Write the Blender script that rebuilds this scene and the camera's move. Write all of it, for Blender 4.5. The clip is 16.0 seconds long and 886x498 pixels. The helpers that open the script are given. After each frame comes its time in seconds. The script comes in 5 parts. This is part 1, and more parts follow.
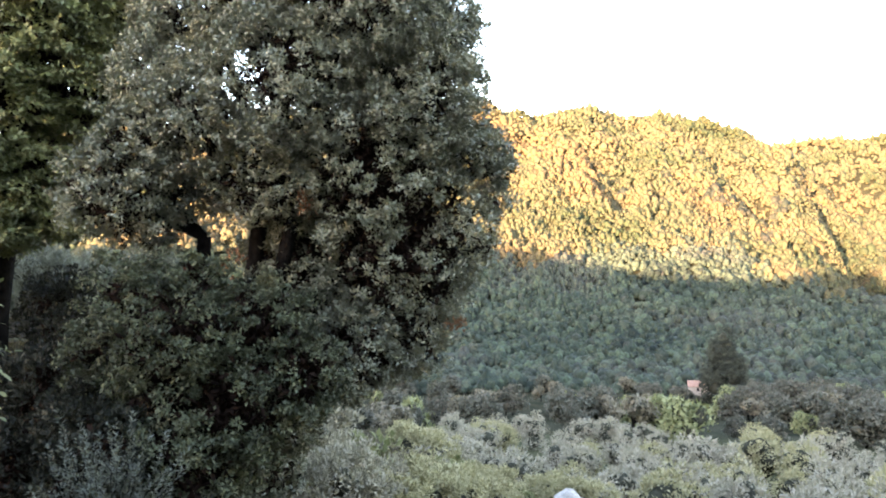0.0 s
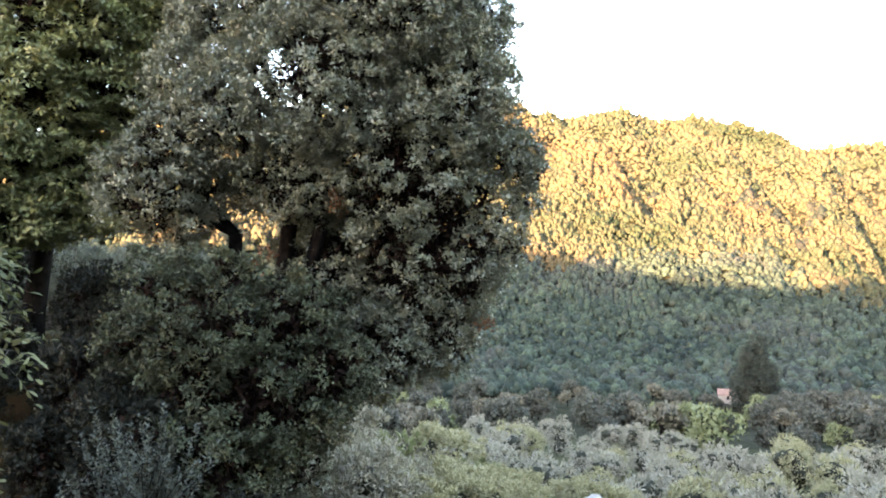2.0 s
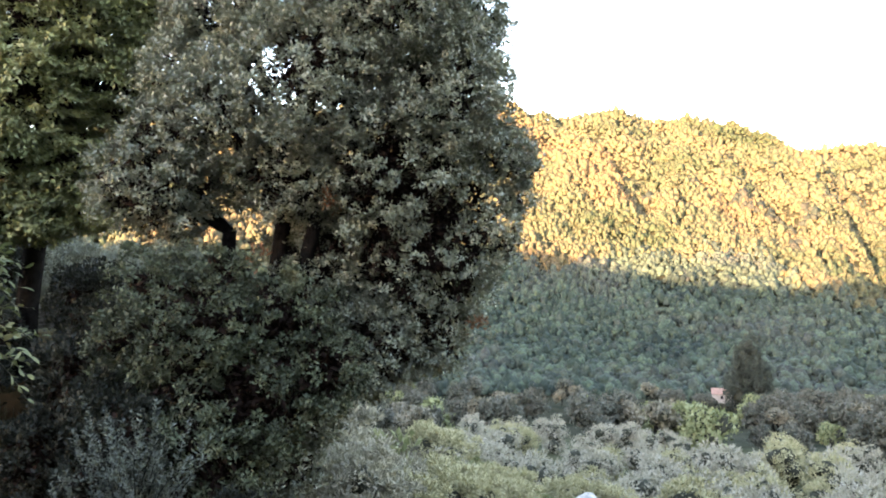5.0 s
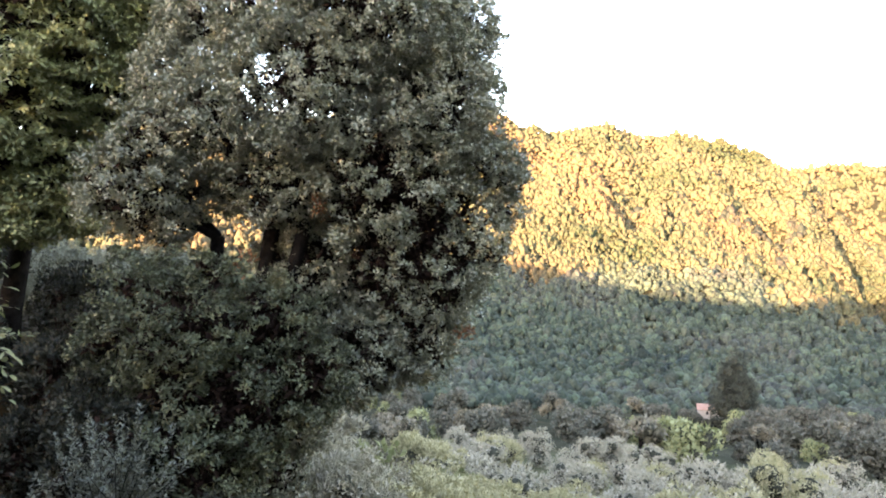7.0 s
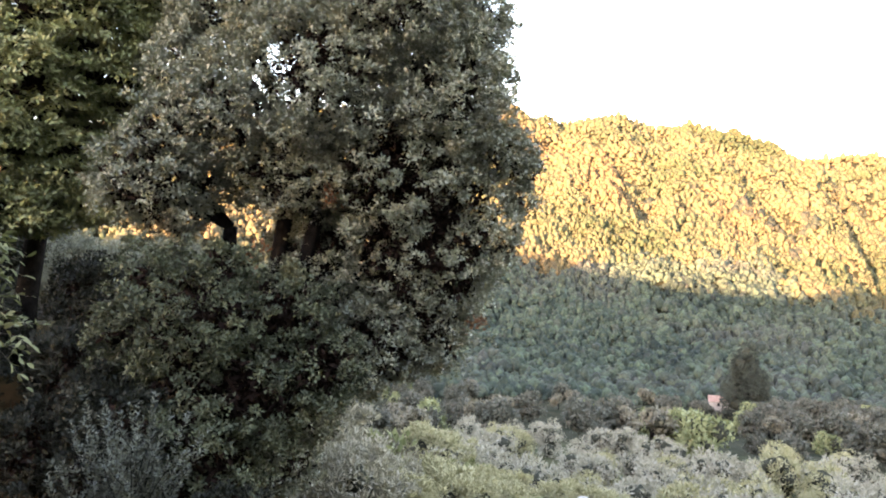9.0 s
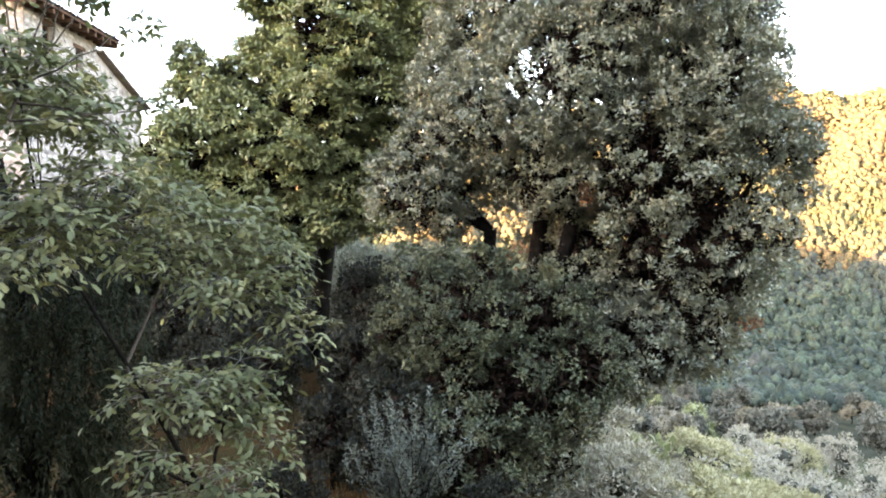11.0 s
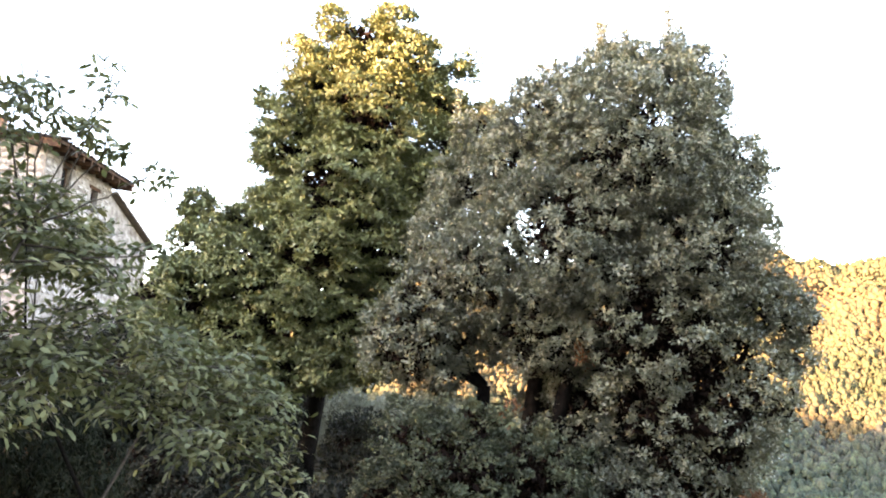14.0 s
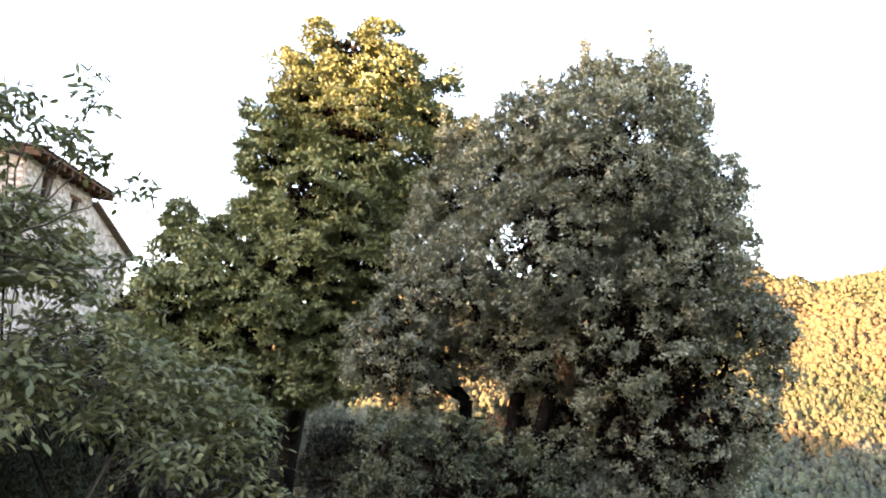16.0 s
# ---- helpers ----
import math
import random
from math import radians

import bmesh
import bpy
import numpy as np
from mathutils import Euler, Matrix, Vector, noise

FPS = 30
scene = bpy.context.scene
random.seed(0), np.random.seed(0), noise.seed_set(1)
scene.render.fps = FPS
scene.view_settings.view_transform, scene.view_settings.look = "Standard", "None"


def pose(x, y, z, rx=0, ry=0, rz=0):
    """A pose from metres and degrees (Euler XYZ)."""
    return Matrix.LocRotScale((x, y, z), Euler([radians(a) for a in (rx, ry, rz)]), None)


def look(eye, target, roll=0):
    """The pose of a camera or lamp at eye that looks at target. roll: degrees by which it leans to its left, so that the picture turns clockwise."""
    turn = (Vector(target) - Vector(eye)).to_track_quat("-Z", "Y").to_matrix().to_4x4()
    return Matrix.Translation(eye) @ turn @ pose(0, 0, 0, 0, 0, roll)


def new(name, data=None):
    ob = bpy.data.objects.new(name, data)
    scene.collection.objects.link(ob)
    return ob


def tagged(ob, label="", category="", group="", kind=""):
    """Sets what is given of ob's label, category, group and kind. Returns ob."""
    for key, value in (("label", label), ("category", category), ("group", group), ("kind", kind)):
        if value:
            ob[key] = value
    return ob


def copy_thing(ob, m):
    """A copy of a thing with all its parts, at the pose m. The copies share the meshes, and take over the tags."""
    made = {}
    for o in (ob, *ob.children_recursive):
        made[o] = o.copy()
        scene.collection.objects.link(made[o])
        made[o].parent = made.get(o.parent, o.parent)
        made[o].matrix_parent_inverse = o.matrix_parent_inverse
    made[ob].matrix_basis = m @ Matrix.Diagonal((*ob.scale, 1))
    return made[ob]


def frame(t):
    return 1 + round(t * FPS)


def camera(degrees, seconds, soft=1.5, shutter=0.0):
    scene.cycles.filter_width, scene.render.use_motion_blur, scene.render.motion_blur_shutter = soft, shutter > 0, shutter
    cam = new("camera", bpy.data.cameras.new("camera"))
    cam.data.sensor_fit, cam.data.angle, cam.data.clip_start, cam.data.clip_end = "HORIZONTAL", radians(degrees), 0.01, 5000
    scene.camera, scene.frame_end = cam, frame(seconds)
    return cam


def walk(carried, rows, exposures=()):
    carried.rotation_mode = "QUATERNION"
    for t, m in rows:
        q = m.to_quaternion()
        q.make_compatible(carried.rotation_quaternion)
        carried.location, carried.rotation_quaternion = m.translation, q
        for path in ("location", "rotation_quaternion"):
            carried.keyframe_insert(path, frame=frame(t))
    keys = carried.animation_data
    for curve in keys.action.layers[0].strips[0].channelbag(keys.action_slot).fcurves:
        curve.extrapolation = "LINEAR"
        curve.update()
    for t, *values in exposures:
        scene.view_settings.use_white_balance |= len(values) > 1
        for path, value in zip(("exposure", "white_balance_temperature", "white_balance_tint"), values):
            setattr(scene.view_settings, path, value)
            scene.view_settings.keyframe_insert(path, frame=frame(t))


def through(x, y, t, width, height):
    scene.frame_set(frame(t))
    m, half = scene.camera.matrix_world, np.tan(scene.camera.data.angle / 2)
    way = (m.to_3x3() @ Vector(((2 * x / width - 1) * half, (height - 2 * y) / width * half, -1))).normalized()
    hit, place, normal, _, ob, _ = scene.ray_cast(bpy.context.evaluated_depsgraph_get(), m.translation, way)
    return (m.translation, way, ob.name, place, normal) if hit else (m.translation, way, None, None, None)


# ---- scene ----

# ---------------------------------------------------------------- camera
cam = camera(65.17, 16.0, soft=1.9)

# seconds, x, y, z, pitch, yaw, roll
PATH = [
    (0.0, 0.036, -0.002, 5.568, 0.049, -0.978, -2.079),
    (0.5, 0.035, 0.006, 5.559, -0.079, -0.456, 0.606),
    (1.0, 0.038, 0.018, 5.544, 0.187, 0.389, 1.789),
    (1.5, 0.028, 0.030, 5.535, -0.223, 1.062, 0.209),
    (2.0, 0.009, 0.029, 5.526, 0.288, 1.323, -1.182),
    (2.5, 0.004, 0.035, 5.519, -0.538, 0.488, -2.010),
    (3.0, -0.002, 0.050, 5.508, -1.047, 0.946, -1.008),
    (3.5, -0.002, 0.049, 5.501, 0.662, 0.582, -0.306),
    (3.7, 0.004, 0.053, 5.507, 0.075, 0.190, -0.915),
    (5.8, 0.051, -0.028, 5.475, 0.657, 1.101, -0.933),
    (6.0, 0.052, -0.027, 5.469, 1.367, 0.658, -0.483),
    (6.5, 0.054, -0.032, 5.475, 1.112, 0.115, -0.720),
    (7.0, 0.053, -0.038, 5.472, 1.122, -0.000, 0.000),
    (7.5, 0.052, -0.042, 5.472, 0.972, 0.002, -0.041),
    (8.0, 0.054, -0.037, 5.472, 0.339, 0.147, -0.114),
    (8.2, 0.052, -0.030, 5.476, 0.270, 0.180, -0.008),
    (9.6, 0.000, 0.000, 5.440, 0.650, 3.600, 0.500),
    (10.3, -0.029, 0.020, 5.421, 1.525, 12.516, 0.733),
    (10.5, -0.041, 0.013, 5.428, 0.910, 16.040, -0.623),
    (11.0, -0.047, -0.013, 5.474, 0.561, 21.586, -1.522),
    (11.5, -0.045, 0.009, 5.485, 2.805, 21.408, -0.450),
    (12.0, -0.031, 0.006, 5.503, 5.828, 20.438, -1.023),
    (12.5, -0.017, 0.004, 5.512, 9.966, 19.068, 0.223),
    (13.0, -0.014, 0.005, 5.517, 10.372, 19.886, 1.071),
    (13.5, -0.009, -0.007, 5.518, 12.216, 20.304, 1.260),
    (14.0, -0.008, -0.013, 5.524, 12.945, 21.308, 0.924),
    (14.5, -0.004, -0.012, 5.523, 12.794, 21.213, 1.503),
    (15.0, -0.011, -0.019, 5.527, 13.317, 21.278, 1.805),
    (15.5, -0.013, -0.015, 5.528, 13.541, 21.422, 1.840),
    (16.0, -0.004, -0.023, 5.528, 14.075, 19.945, 1.167),
]
walk(cam, [(t, pose(x, y, z, 90 + p, 0, h) @ pose(0, 0, 0, 0, 0, k)) for t, x, y, z, p, h, k in PATH],
     exposures=[(0.0, 4.28, 6800, 27), (3.7, 4.3, 6700, 26), (6.0, 4.34, 6700, 26), (7.0, 4.4, 6950, 31), (8.2, 4.4, 7150, 34), (10.3, 4.58, 7250, 30), (11.0, 4.88, 7100, 30), (12.0, 4.92, 7000, 30), (12.5, 4.78, 7150, 30), (13.5, 4.66, 7150, 31), (14.5, 4.4, 7200, 31), (16.0, 4.24, 7200, 31)])


# ---------------------------------------------------------------- sky and sun
SUN_AZ, SUN_EL = 215.0, 4.5          # degrees clockwise from +y, above the horizon
world = bpy.data.worlds.new("sky")
world.use_nodes = True
scene.world = world
wn = world.node_tree.nodes
sky = wn.new("ShaderNodeTexSky")
sky.sky_type = "NISHITA"
sky.sun_disc = False
sky.sun_elevation = radians(SUN_EL + 1.5)
sky.sun_rotation = radians(SUN_AZ)
sky.air_density, sky.dust_density, sky.ozone_density = 1.0, 0.6, 1.0
wn["Background"].inputs["Strength"].default_value = 0.15
world.node_tree.links.new(sky.outputs[0], wn["Background"].inputs["Color"])
sun = new("sun", bpy.data.lights.new("sun", "SUN"))
sun.data.energy, sun.data.angle, sun.data.color = 3.2, radians(0.6), (1.0, 0.70, 0.41)
s_az, s_el = radians(SUN_AZ), radians(SUN_EL)
SUN_TO = Vector((math.sin(s_az) * math.cos(s_el), math.cos(s_az) * math.cos(s_el), math.sin(s_el)))
sun.matrix_world = look(SUN_TO * 60, (0, 0, 0))


# ---------------------------------------------------------------- materials
def shader(name):
    m = bpy.data.materials.new(name)
    m.use_nodes = True
    nt = m.node_tree
    return m, nt, nt.nodes["Principled BSDF"], nt.nodes["Material Output"]


def ramp(nt, fac, stops):
    r = nt.nodes.new("ShaderNodeValToRGB")
    e = r.color_ramp.elements
    while len(e) < len(stops):
        e.new(0.5)
    for k, (p, c) in zip(e, stops):
        k.position, k.color = p, (*c, 1)
    nt.links.new(fac, r.inputs[0])
    return r.outputs[0]


def noise_tex(nt, scale, detail=3.0, rough=0.55, kind="Object"):
    co = nt.nodes.new("ShaderNodeTexCoord")
    n = nt.nodes.new("ShaderNodeTexNoise")
    n.inputs["Scale"].default_value, n.inputs["Detail"].default_value = scale, detail
    n.inputs["Roughness"].default_value = rough
    nt.links.new(co.outputs[kind], n.inputs["Vector"])
    return n.outputs["Fac"]


def mix(nt, fac, a, b, mode="MIX"):
    m = nt.nodes.new("ShaderNodeMix")
    m.data_type, m.blend_type = "RGBA", mode
    for sock, v in ((m.inputs[0], fac), (m.inputs[6], a), (m.inputs[7], b)):
        if hasattr(v, "links"):
            nt.links.new(v, sock)
        elif isinstance(v, tuple):
            sock.default_value = (*v, 1)
        else:
            sock.default_value = v
    return m.outputs[2]


def leaf_mat(name, dark, mid, light, odd, patch=0.8, rough=0.5, through=0.3, spec=0.35, crown=0.0):
    """Leaves: each leaf has its own tint, and patches of the crown differ."""
    m, nt, b, out = shader(name)
    geo = nt.nodes.new("ShaderNodeNewGeometry")
    own = ramp(nt, geo.outputs["Random Per Island"], [(0.0, dark), (0.45, mid), (0.88, light), (1.0, odd)])
    big = ramp(nt, noise_tex(nt, patch, 2.0), [(0.3, dark), (0.7, light)])
    col = mix(nt, 0.6, own, big)
    if crown:
        each = ramp(nt, noise_tex(nt, crown, 1.0), [(0.36, dark), (0.5, mid), (0.62, light), (0.75, odd)])
        col = mix(nt, 0.6, col, each)
    b.inputs["Roughness"].default_value = rough
    b.inputs["Specular IOR Level"].default_value = spec
    nt.links.new(col, b.inputs["Base Color"])
    tr = nt.nodes.new("ShaderNodeBsdfTranslucent")
    nt.links.new(mix(nt, 0.6, col, (1.0, 1.0, 0.35), "MULTIPLY"), tr.inputs["Color"])
    mx = nt.nodes.new("ShaderNodeMixShader")
    mx.inputs[0].default_value = through
    nt.links.new(b.outputs[0], mx.inputs[1])
    nt.links.new(tr.outputs[0], mx.inputs[2])
    nt.links.new(mx.outputs[0], out.inputs["Surface"])
    return m


def rough_mat(name, stops, scale, bump=0.4, bscale=None, rough=0.9, island=None, kind="Object", depth=0.05):
    """Bark, stone, soil, plaster: two scales of colour and a fine relief."""
    m, nt, b, out = shader(name)
    col = ramp(nt, noise_tex(nt, scale, 6.0, 0.6, kind), stops)
    fine = ramp(nt, noise_tex(nt, scale * 7, 4.0, 0.6, kind), [(0.3, (0.6, 0.6, 0.6)), (0.7, (1, 1, 1))])
    col = mix(nt, 0.7, col, fine, "MULTIPLY")
    if island:
        geo = nt.nodes.new("ShaderNodeNewGeometry")
        col = mix(nt, 0.55, col, ramp(nt, geo.outputs["Random Per Island"], island))
    nt.links.new(col, b.inputs["Base Color"])
    b.inputs["Roughness"].default_value = rough
    b.inputs["Specular IOR Level"].default_value = 0.02
    bp = nt.nodes.new("ShaderNodeBump")
    bp.inputs["Strength"].default_value, bp.inputs["Distance"].default_value = bump, depth
    nt.links.new(noise_tex(nt, bscale or scale * 4, 6.0, 0.65, kind), bp.inputs["Height"])
    nt.links.new(bp.outputs[0], b.inputs["Normal"])
    return m


M_OAK = leaf_mat("holm_oak_leaf", (0.068, 0.073, 0.043), (0.148, 0.157, 0.096), (0.265, 0.271, 0.189), (0.245, 0.204, 0.103), 0.7, 0.38, 0.13, 0.5, 2.2)
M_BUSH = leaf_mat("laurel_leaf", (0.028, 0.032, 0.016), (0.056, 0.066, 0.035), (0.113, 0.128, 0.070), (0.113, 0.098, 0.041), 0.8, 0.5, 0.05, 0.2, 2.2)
# Undergrowth darkened in its colour to stand for the deep shade below the trees.
M_UNDER_SHADE = leaf_mat("shaded_undergrowth_leaf", (0.007, 0.008, 0.006), (0.020, 0.022, 0.014), (0.052, 0.056, 0.039), (0.049, 0.038, 0.021), 0.8, 0.55, 0.05, 0.12, 2.2)
M_CHEST = leaf_mat("chestnut_leaf", (0.068, 0.078, 0.024), (0.155, 0.17, 0.06), (0.26, 0.275, 0.125), (0.21, 0.19, 0.07), 0.6, 0.4, 0.1, 0.4, 1.5)
M_WALNUT = leaf_mat("walnut_leaf", (0.062, 0.074, 0.031), (0.132, 0.145, 0.069), (0.237, 0.240, 0.129), (0.242, 0.194, 0.078), 1.2, 0.5, 0.22, 0.15, 2.5)
M_CYPRESS = leaf_mat("cypress_leaf", (0.008, 0.011, 0.006), (0.018, 0.022, 0.012), (0.036, 0.04, 0.022), (0.06, 0.044, 0.024), 0.9, 0.7, 0.05, 0.08)
M_OLIVE = leaf_mat("olive_leaf", (0.063, 0.070, 0.052), (0.113, 0.122, 0.090), (0.180, 0.187, 0.149), (0.144, 0.153, 0.081), 1.0, 0.5, 0.12, 0.2)
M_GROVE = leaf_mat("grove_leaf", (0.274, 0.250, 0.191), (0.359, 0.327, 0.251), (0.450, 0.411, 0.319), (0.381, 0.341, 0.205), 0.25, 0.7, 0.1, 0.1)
M_GREEN = leaf_mat("green_shrub_leaf", (0.136, 0.148, 0.066), (0.210, 0.224, 0.105), (0.291, 0.303, 0.150), (0.319, 0.274, 0.126), 0.3, 0.6, 0.1, 0.1)
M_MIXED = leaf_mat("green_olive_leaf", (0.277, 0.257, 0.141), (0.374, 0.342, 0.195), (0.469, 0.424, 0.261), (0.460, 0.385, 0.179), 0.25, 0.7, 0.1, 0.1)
M_DARK = leaf_mat("dark_shrub_leaf", (0.044, 0.047, 0.033), (0.095, 0.094, 0.070), (0.157, 0.152, 0.119), (0.202, 0.152, 0.103), 0.35, 0.6, 0.08, 0.1)
M_RUST = leaf_mat("brown_shrub_leaf", (0.084, 0.074, 0.048), (0.150, 0.130, 0.082), (0.222, 0.192, 0.126), (0.264, 0.168, 0.096), 0.35, 0.55, 0.1)
M_BARK = rough_mat("dark_bark", [(0.3, (0.006, 0.005, 0.0045)), (0.7, (0.02, 0.017, 0.014))], 6, 0.8, 22)
# Dry twig brown taken down to near-black, as the shade inside a crown.
M_INNER_SHADE = rough_mat("shade_dark_twig", [(0.3, (0.009, 0.0065, 0.005)), (0.7, (0.03, 0.019, 0.014))], 5, 0.4, 20)
# Dark leaf tone that puts shade into the gaps of small crowns.
M_HEART_SHADE = rough_mat("inner_leaf_shade", [(0.3, (0.035, 0.036, 0.025)), (0.7, (0.07, 0.07, 0.05))], 4, 0.6, 12)
M_PINE = leaf_mat("pine_needle", (0.026, 0.032, 0.025), (0.05, 0.058, 0.044), (0.085, 0.092, 0.07), (0.08, 0.075, 0.05), 0.35, 0.6, 0.05, 0.1)
# Olive leaf brightened in colour to make up for weak light on the slope.
M_SLOPE = leaf_mat("brightened_olive_leaf", (0.260, 0.239, 0.179), (0.342, 0.313, 0.239), (0.431, 0.395, 0.304), (0.369, 0.332, 0.190), 0.4, 0.7, 0.12, 0.1)
M_DEAD = leaf_mat("dead_leaf", (0.08, 0.04, 0.022), (0.17, 0.08, 0.04), (0.25, 0.13, 0.065), (0.2, 0.16, 0.08), 1.0, 0.6, 0.15, 0.1)
M_BROWN = rough_mat("brown_twig_bark", [(0.3, (0.045, 0.036, 0.028)), (0.7, (0.12, 0.1, 0.08))], 8, 0.4, 30)
M_TWIG = rough_mat("pale_bark", [(0.3, (0.12, 0.11, 0.09)), (0.7, (0.26, 0.24, 0.2))], 8, 0.4, 30)
M_SOIL = rough_mat("soil_and_dry_grass", [(0.25, (0.026, 0.017, 0.008)), (0.42, (0.06, 0.03, 0.012)), (0.55, (0.036, 0.026, 0.011)), (0.75, (0.027, 0.029, 0.013))], 0.55, 0.8, 9)


def zoned_soil(m):
    """Grass between the olives and dark leaf litter under the woods, by the distance from the garden."""
    nt = m.node_tree
    b = nt.nodes["Principled BSDF"]
    near = b.inputs["Base Color"].links[0].from_socket
    co = nt.nodes.new("ShaderNodeTexCoord")
    ln = nt.nodes.new("ShaderNodeVectorMath")
    ln.operation = "LENGTH"
    nt.links.new(co.outputs["Object"], ln.inputs[0])
    far = near
    for lo, hi, stops in ((26, 40, [(0.35, (0.04, 0.045, 0.022)), (0.65, (0.085, 0.08, 0.045))]), (120, 150, [(0.35, (0.02, 0.023, 0.014)), (0.65, (0.045, 0.042, 0.025))])):
        mr = nt.nodes.new("ShaderNodeMapRange")
        mr.inputs["From Min"].default_value, mr.inputs["From Max"].default_value = lo, hi
        nt.links.new(ln.outputs["Value"], mr.inputs["Value"])
        far = mix(nt, mr.outputs[0], far, ramp(nt, noise_tex(nt, 0.3, 5.0), stops))
    nt.links.new(far, b.inputs["Base Color"])


zoned_soil(M_SOIL)
M_STONE = rough_mat("grey_stone", [(0.3, (0.08, 0.076, 0.066)), (0.7, (0.19, 0.182, 0.162))], 3, 0.6, 14)
M_PLASTER = rough_mat("pale_rubble_wall", [(0.32, (0.17, 0.14, 0.12)), (0.5, (0.34, 0.295, 0.26)), (0.68, (0.52, 0.47, 0.43))], 3.0, 1.0, 6)
M_TILE = rough_mat("old_roof_tile", [(0.3, (0.12, 0.1, 0.085)), (0.7, (0.24, 0.19, 0.155))], 2.0, 0.5, 18)
M_WOOD = rough_mat("dark_roof_timber", [(0.3, (0.05, 0.03, 0.022)), (0.7, (0.13, 0.075, 0.05))], 3, 0.4, 20)
M_BRICK = rough_mat("chimney_brick", [(0.3, (0.28, 0.13, 0.08)), (0.7, (0.42, 0.25, 0.17))], 4, 0.5, 20)
M_GLASS = shader("dark_pane")[0]
M_GLASS.node_tree.nodes["Principled BSDF"].inputs["Base Color"].default_value = (0.02, 0.022, 0.025, 1)
M_GLASS.node_tree.nodes["Principled BSDF"].inputs["Roughness"].default_value = 0.08
def wood_mat(name, tints, patch, fine, stands):
    """Far trees: each crown has a tint of its own, stands of trees differ, and leaf masses mottle each crown."""
    m, nt, b, out = shader(name)
    geo = nt.nodes.new("ShaderNodeNewGeometry")
    own = ramp(nt, geo.outputs["Random Per Island"], [(k / (len(tints) - 1), c) for k, c in enumerate(tints)])
    stand = ramp(nt, noise_tex(nt, patch, 3.0), [(0.36, tints[0]), (0.5, tints[len(tints) // 2]), (0.64, tints[-1])])
    col = mix(nt, stands, own, stand)
    col = mix(nt, 0.8, col, ramp(nt, noise_tex(nt, fine, 2.0, 0.7), [(0.36, (0.6, 0.6, 0.6)), (0.62, (1.2, 1.2, 1.2))]), "MULTIPLY")
    nt.links.new(col, b.inputs["Base Color"])
    b.inputs["Roughness"].default_value = 0.75
    b.inputs["Specular IOR Level"].default_value = 0.1
    bp = nt.nodes.new("ShaderNodeBump")
    bp.inputs["Strength"].default_value, bp.inputs["Distance"].default_value = 0.7, 0.5
    nt.links.new(noise_tex(nt, fine * 1.3, 3.0, 0.7), bp.inputs["Height"])
    nt.links.new(bp.outputs[0], b.inputs["Normal"])
    return m


# Two woodland tints: shade in the cool one, sunlight and autumn in the warm.
M_FOREST_SHADED = wood_mat("shaded_forest_canopy", [(0.011, 0.016, 0.014), (0.026, 0.036, 0.027), (0.048, 0.063, 0.042), (0.086, 0.114, 0.07), (0.056, 0.055, 0.046)], 0.012, 0.9, 0.5)
M_AUTUMN_LIT = wood_mat("sunlit_autumn_canopy", [(0.03, 0.042, 0.02), (0.051, 0.06, 0.03), (0.07, 0.071, 0.038), (0.093, 0.08, 0.042), (0.113, 0.078, 0.038)], 0.012, 0.7, 0.7)


# ---------------------------------------------------------------- building helpers
def raw_mesh(name, verts, tris, mat):
    """A mesh from arrays of points and triangles."""
    me = bpy.data.meshes.new(name)
    n = len(tris)
    me.vertices.add(len(verts))
    me.vertices.foreach_set("co", np.ascontiguousarray(verts, np.float32).ravel())
    me.loops.add(3 * n)
    me.loops.foreach_set("vertex_index", np.ascontiguousarray(tris, np.int32).ravel())
    me.polygons.add(n)
    me.polygons.foreach_set("loop_start", np.arange(0, 3 * n, 3, dtype=np.int32))
    me.update(calc_edges=True)
    me.materials.append(mat)
    return me


def thing(name, at, label, category, group="", kind=""):
    ob = new(name)
    ob.empty_display_size = 0.2
    ob.location = at
    return tagged(ob, label, category, group, kind)


def piece(name, me, parent, label="", at=(0, 0, 0)):
    ob = new(name, me)
    ob.parent = parent
    ob.location = at
    return tagged(ob, label)


def part(name, bm, mat, parent, label="", smooth=False, at=(0, 0, 0)):
    me = bpy.data.meshes.new(name)
    bm.to_mesh(me)
    bm.free()
    me.materials.append(mat)
    if smooth:
        me.shade_smooth()
    return piece(name, me, parent, label, at)


def box(bm, lo, hi, turn=None, bevel=0.0):
    m = Matrix.LocRotScale((Vector(lo) + Vector(hi)) / 2, None, Vector(hi) - Vector(lo))
    vs = bmesh.ops.create_cube(bm, size=1.0, matrix=m)["verts"]
    if bevel:
        es = list({e for v in vs for e in v.link_edges})
        vs = [v for f in bmesh.ops.bevel(bm, geom=es, offset=bevel, segments=2, affect="EDGES", clamp_overlap=True)["faces"] for v in f.verts]
    return vs


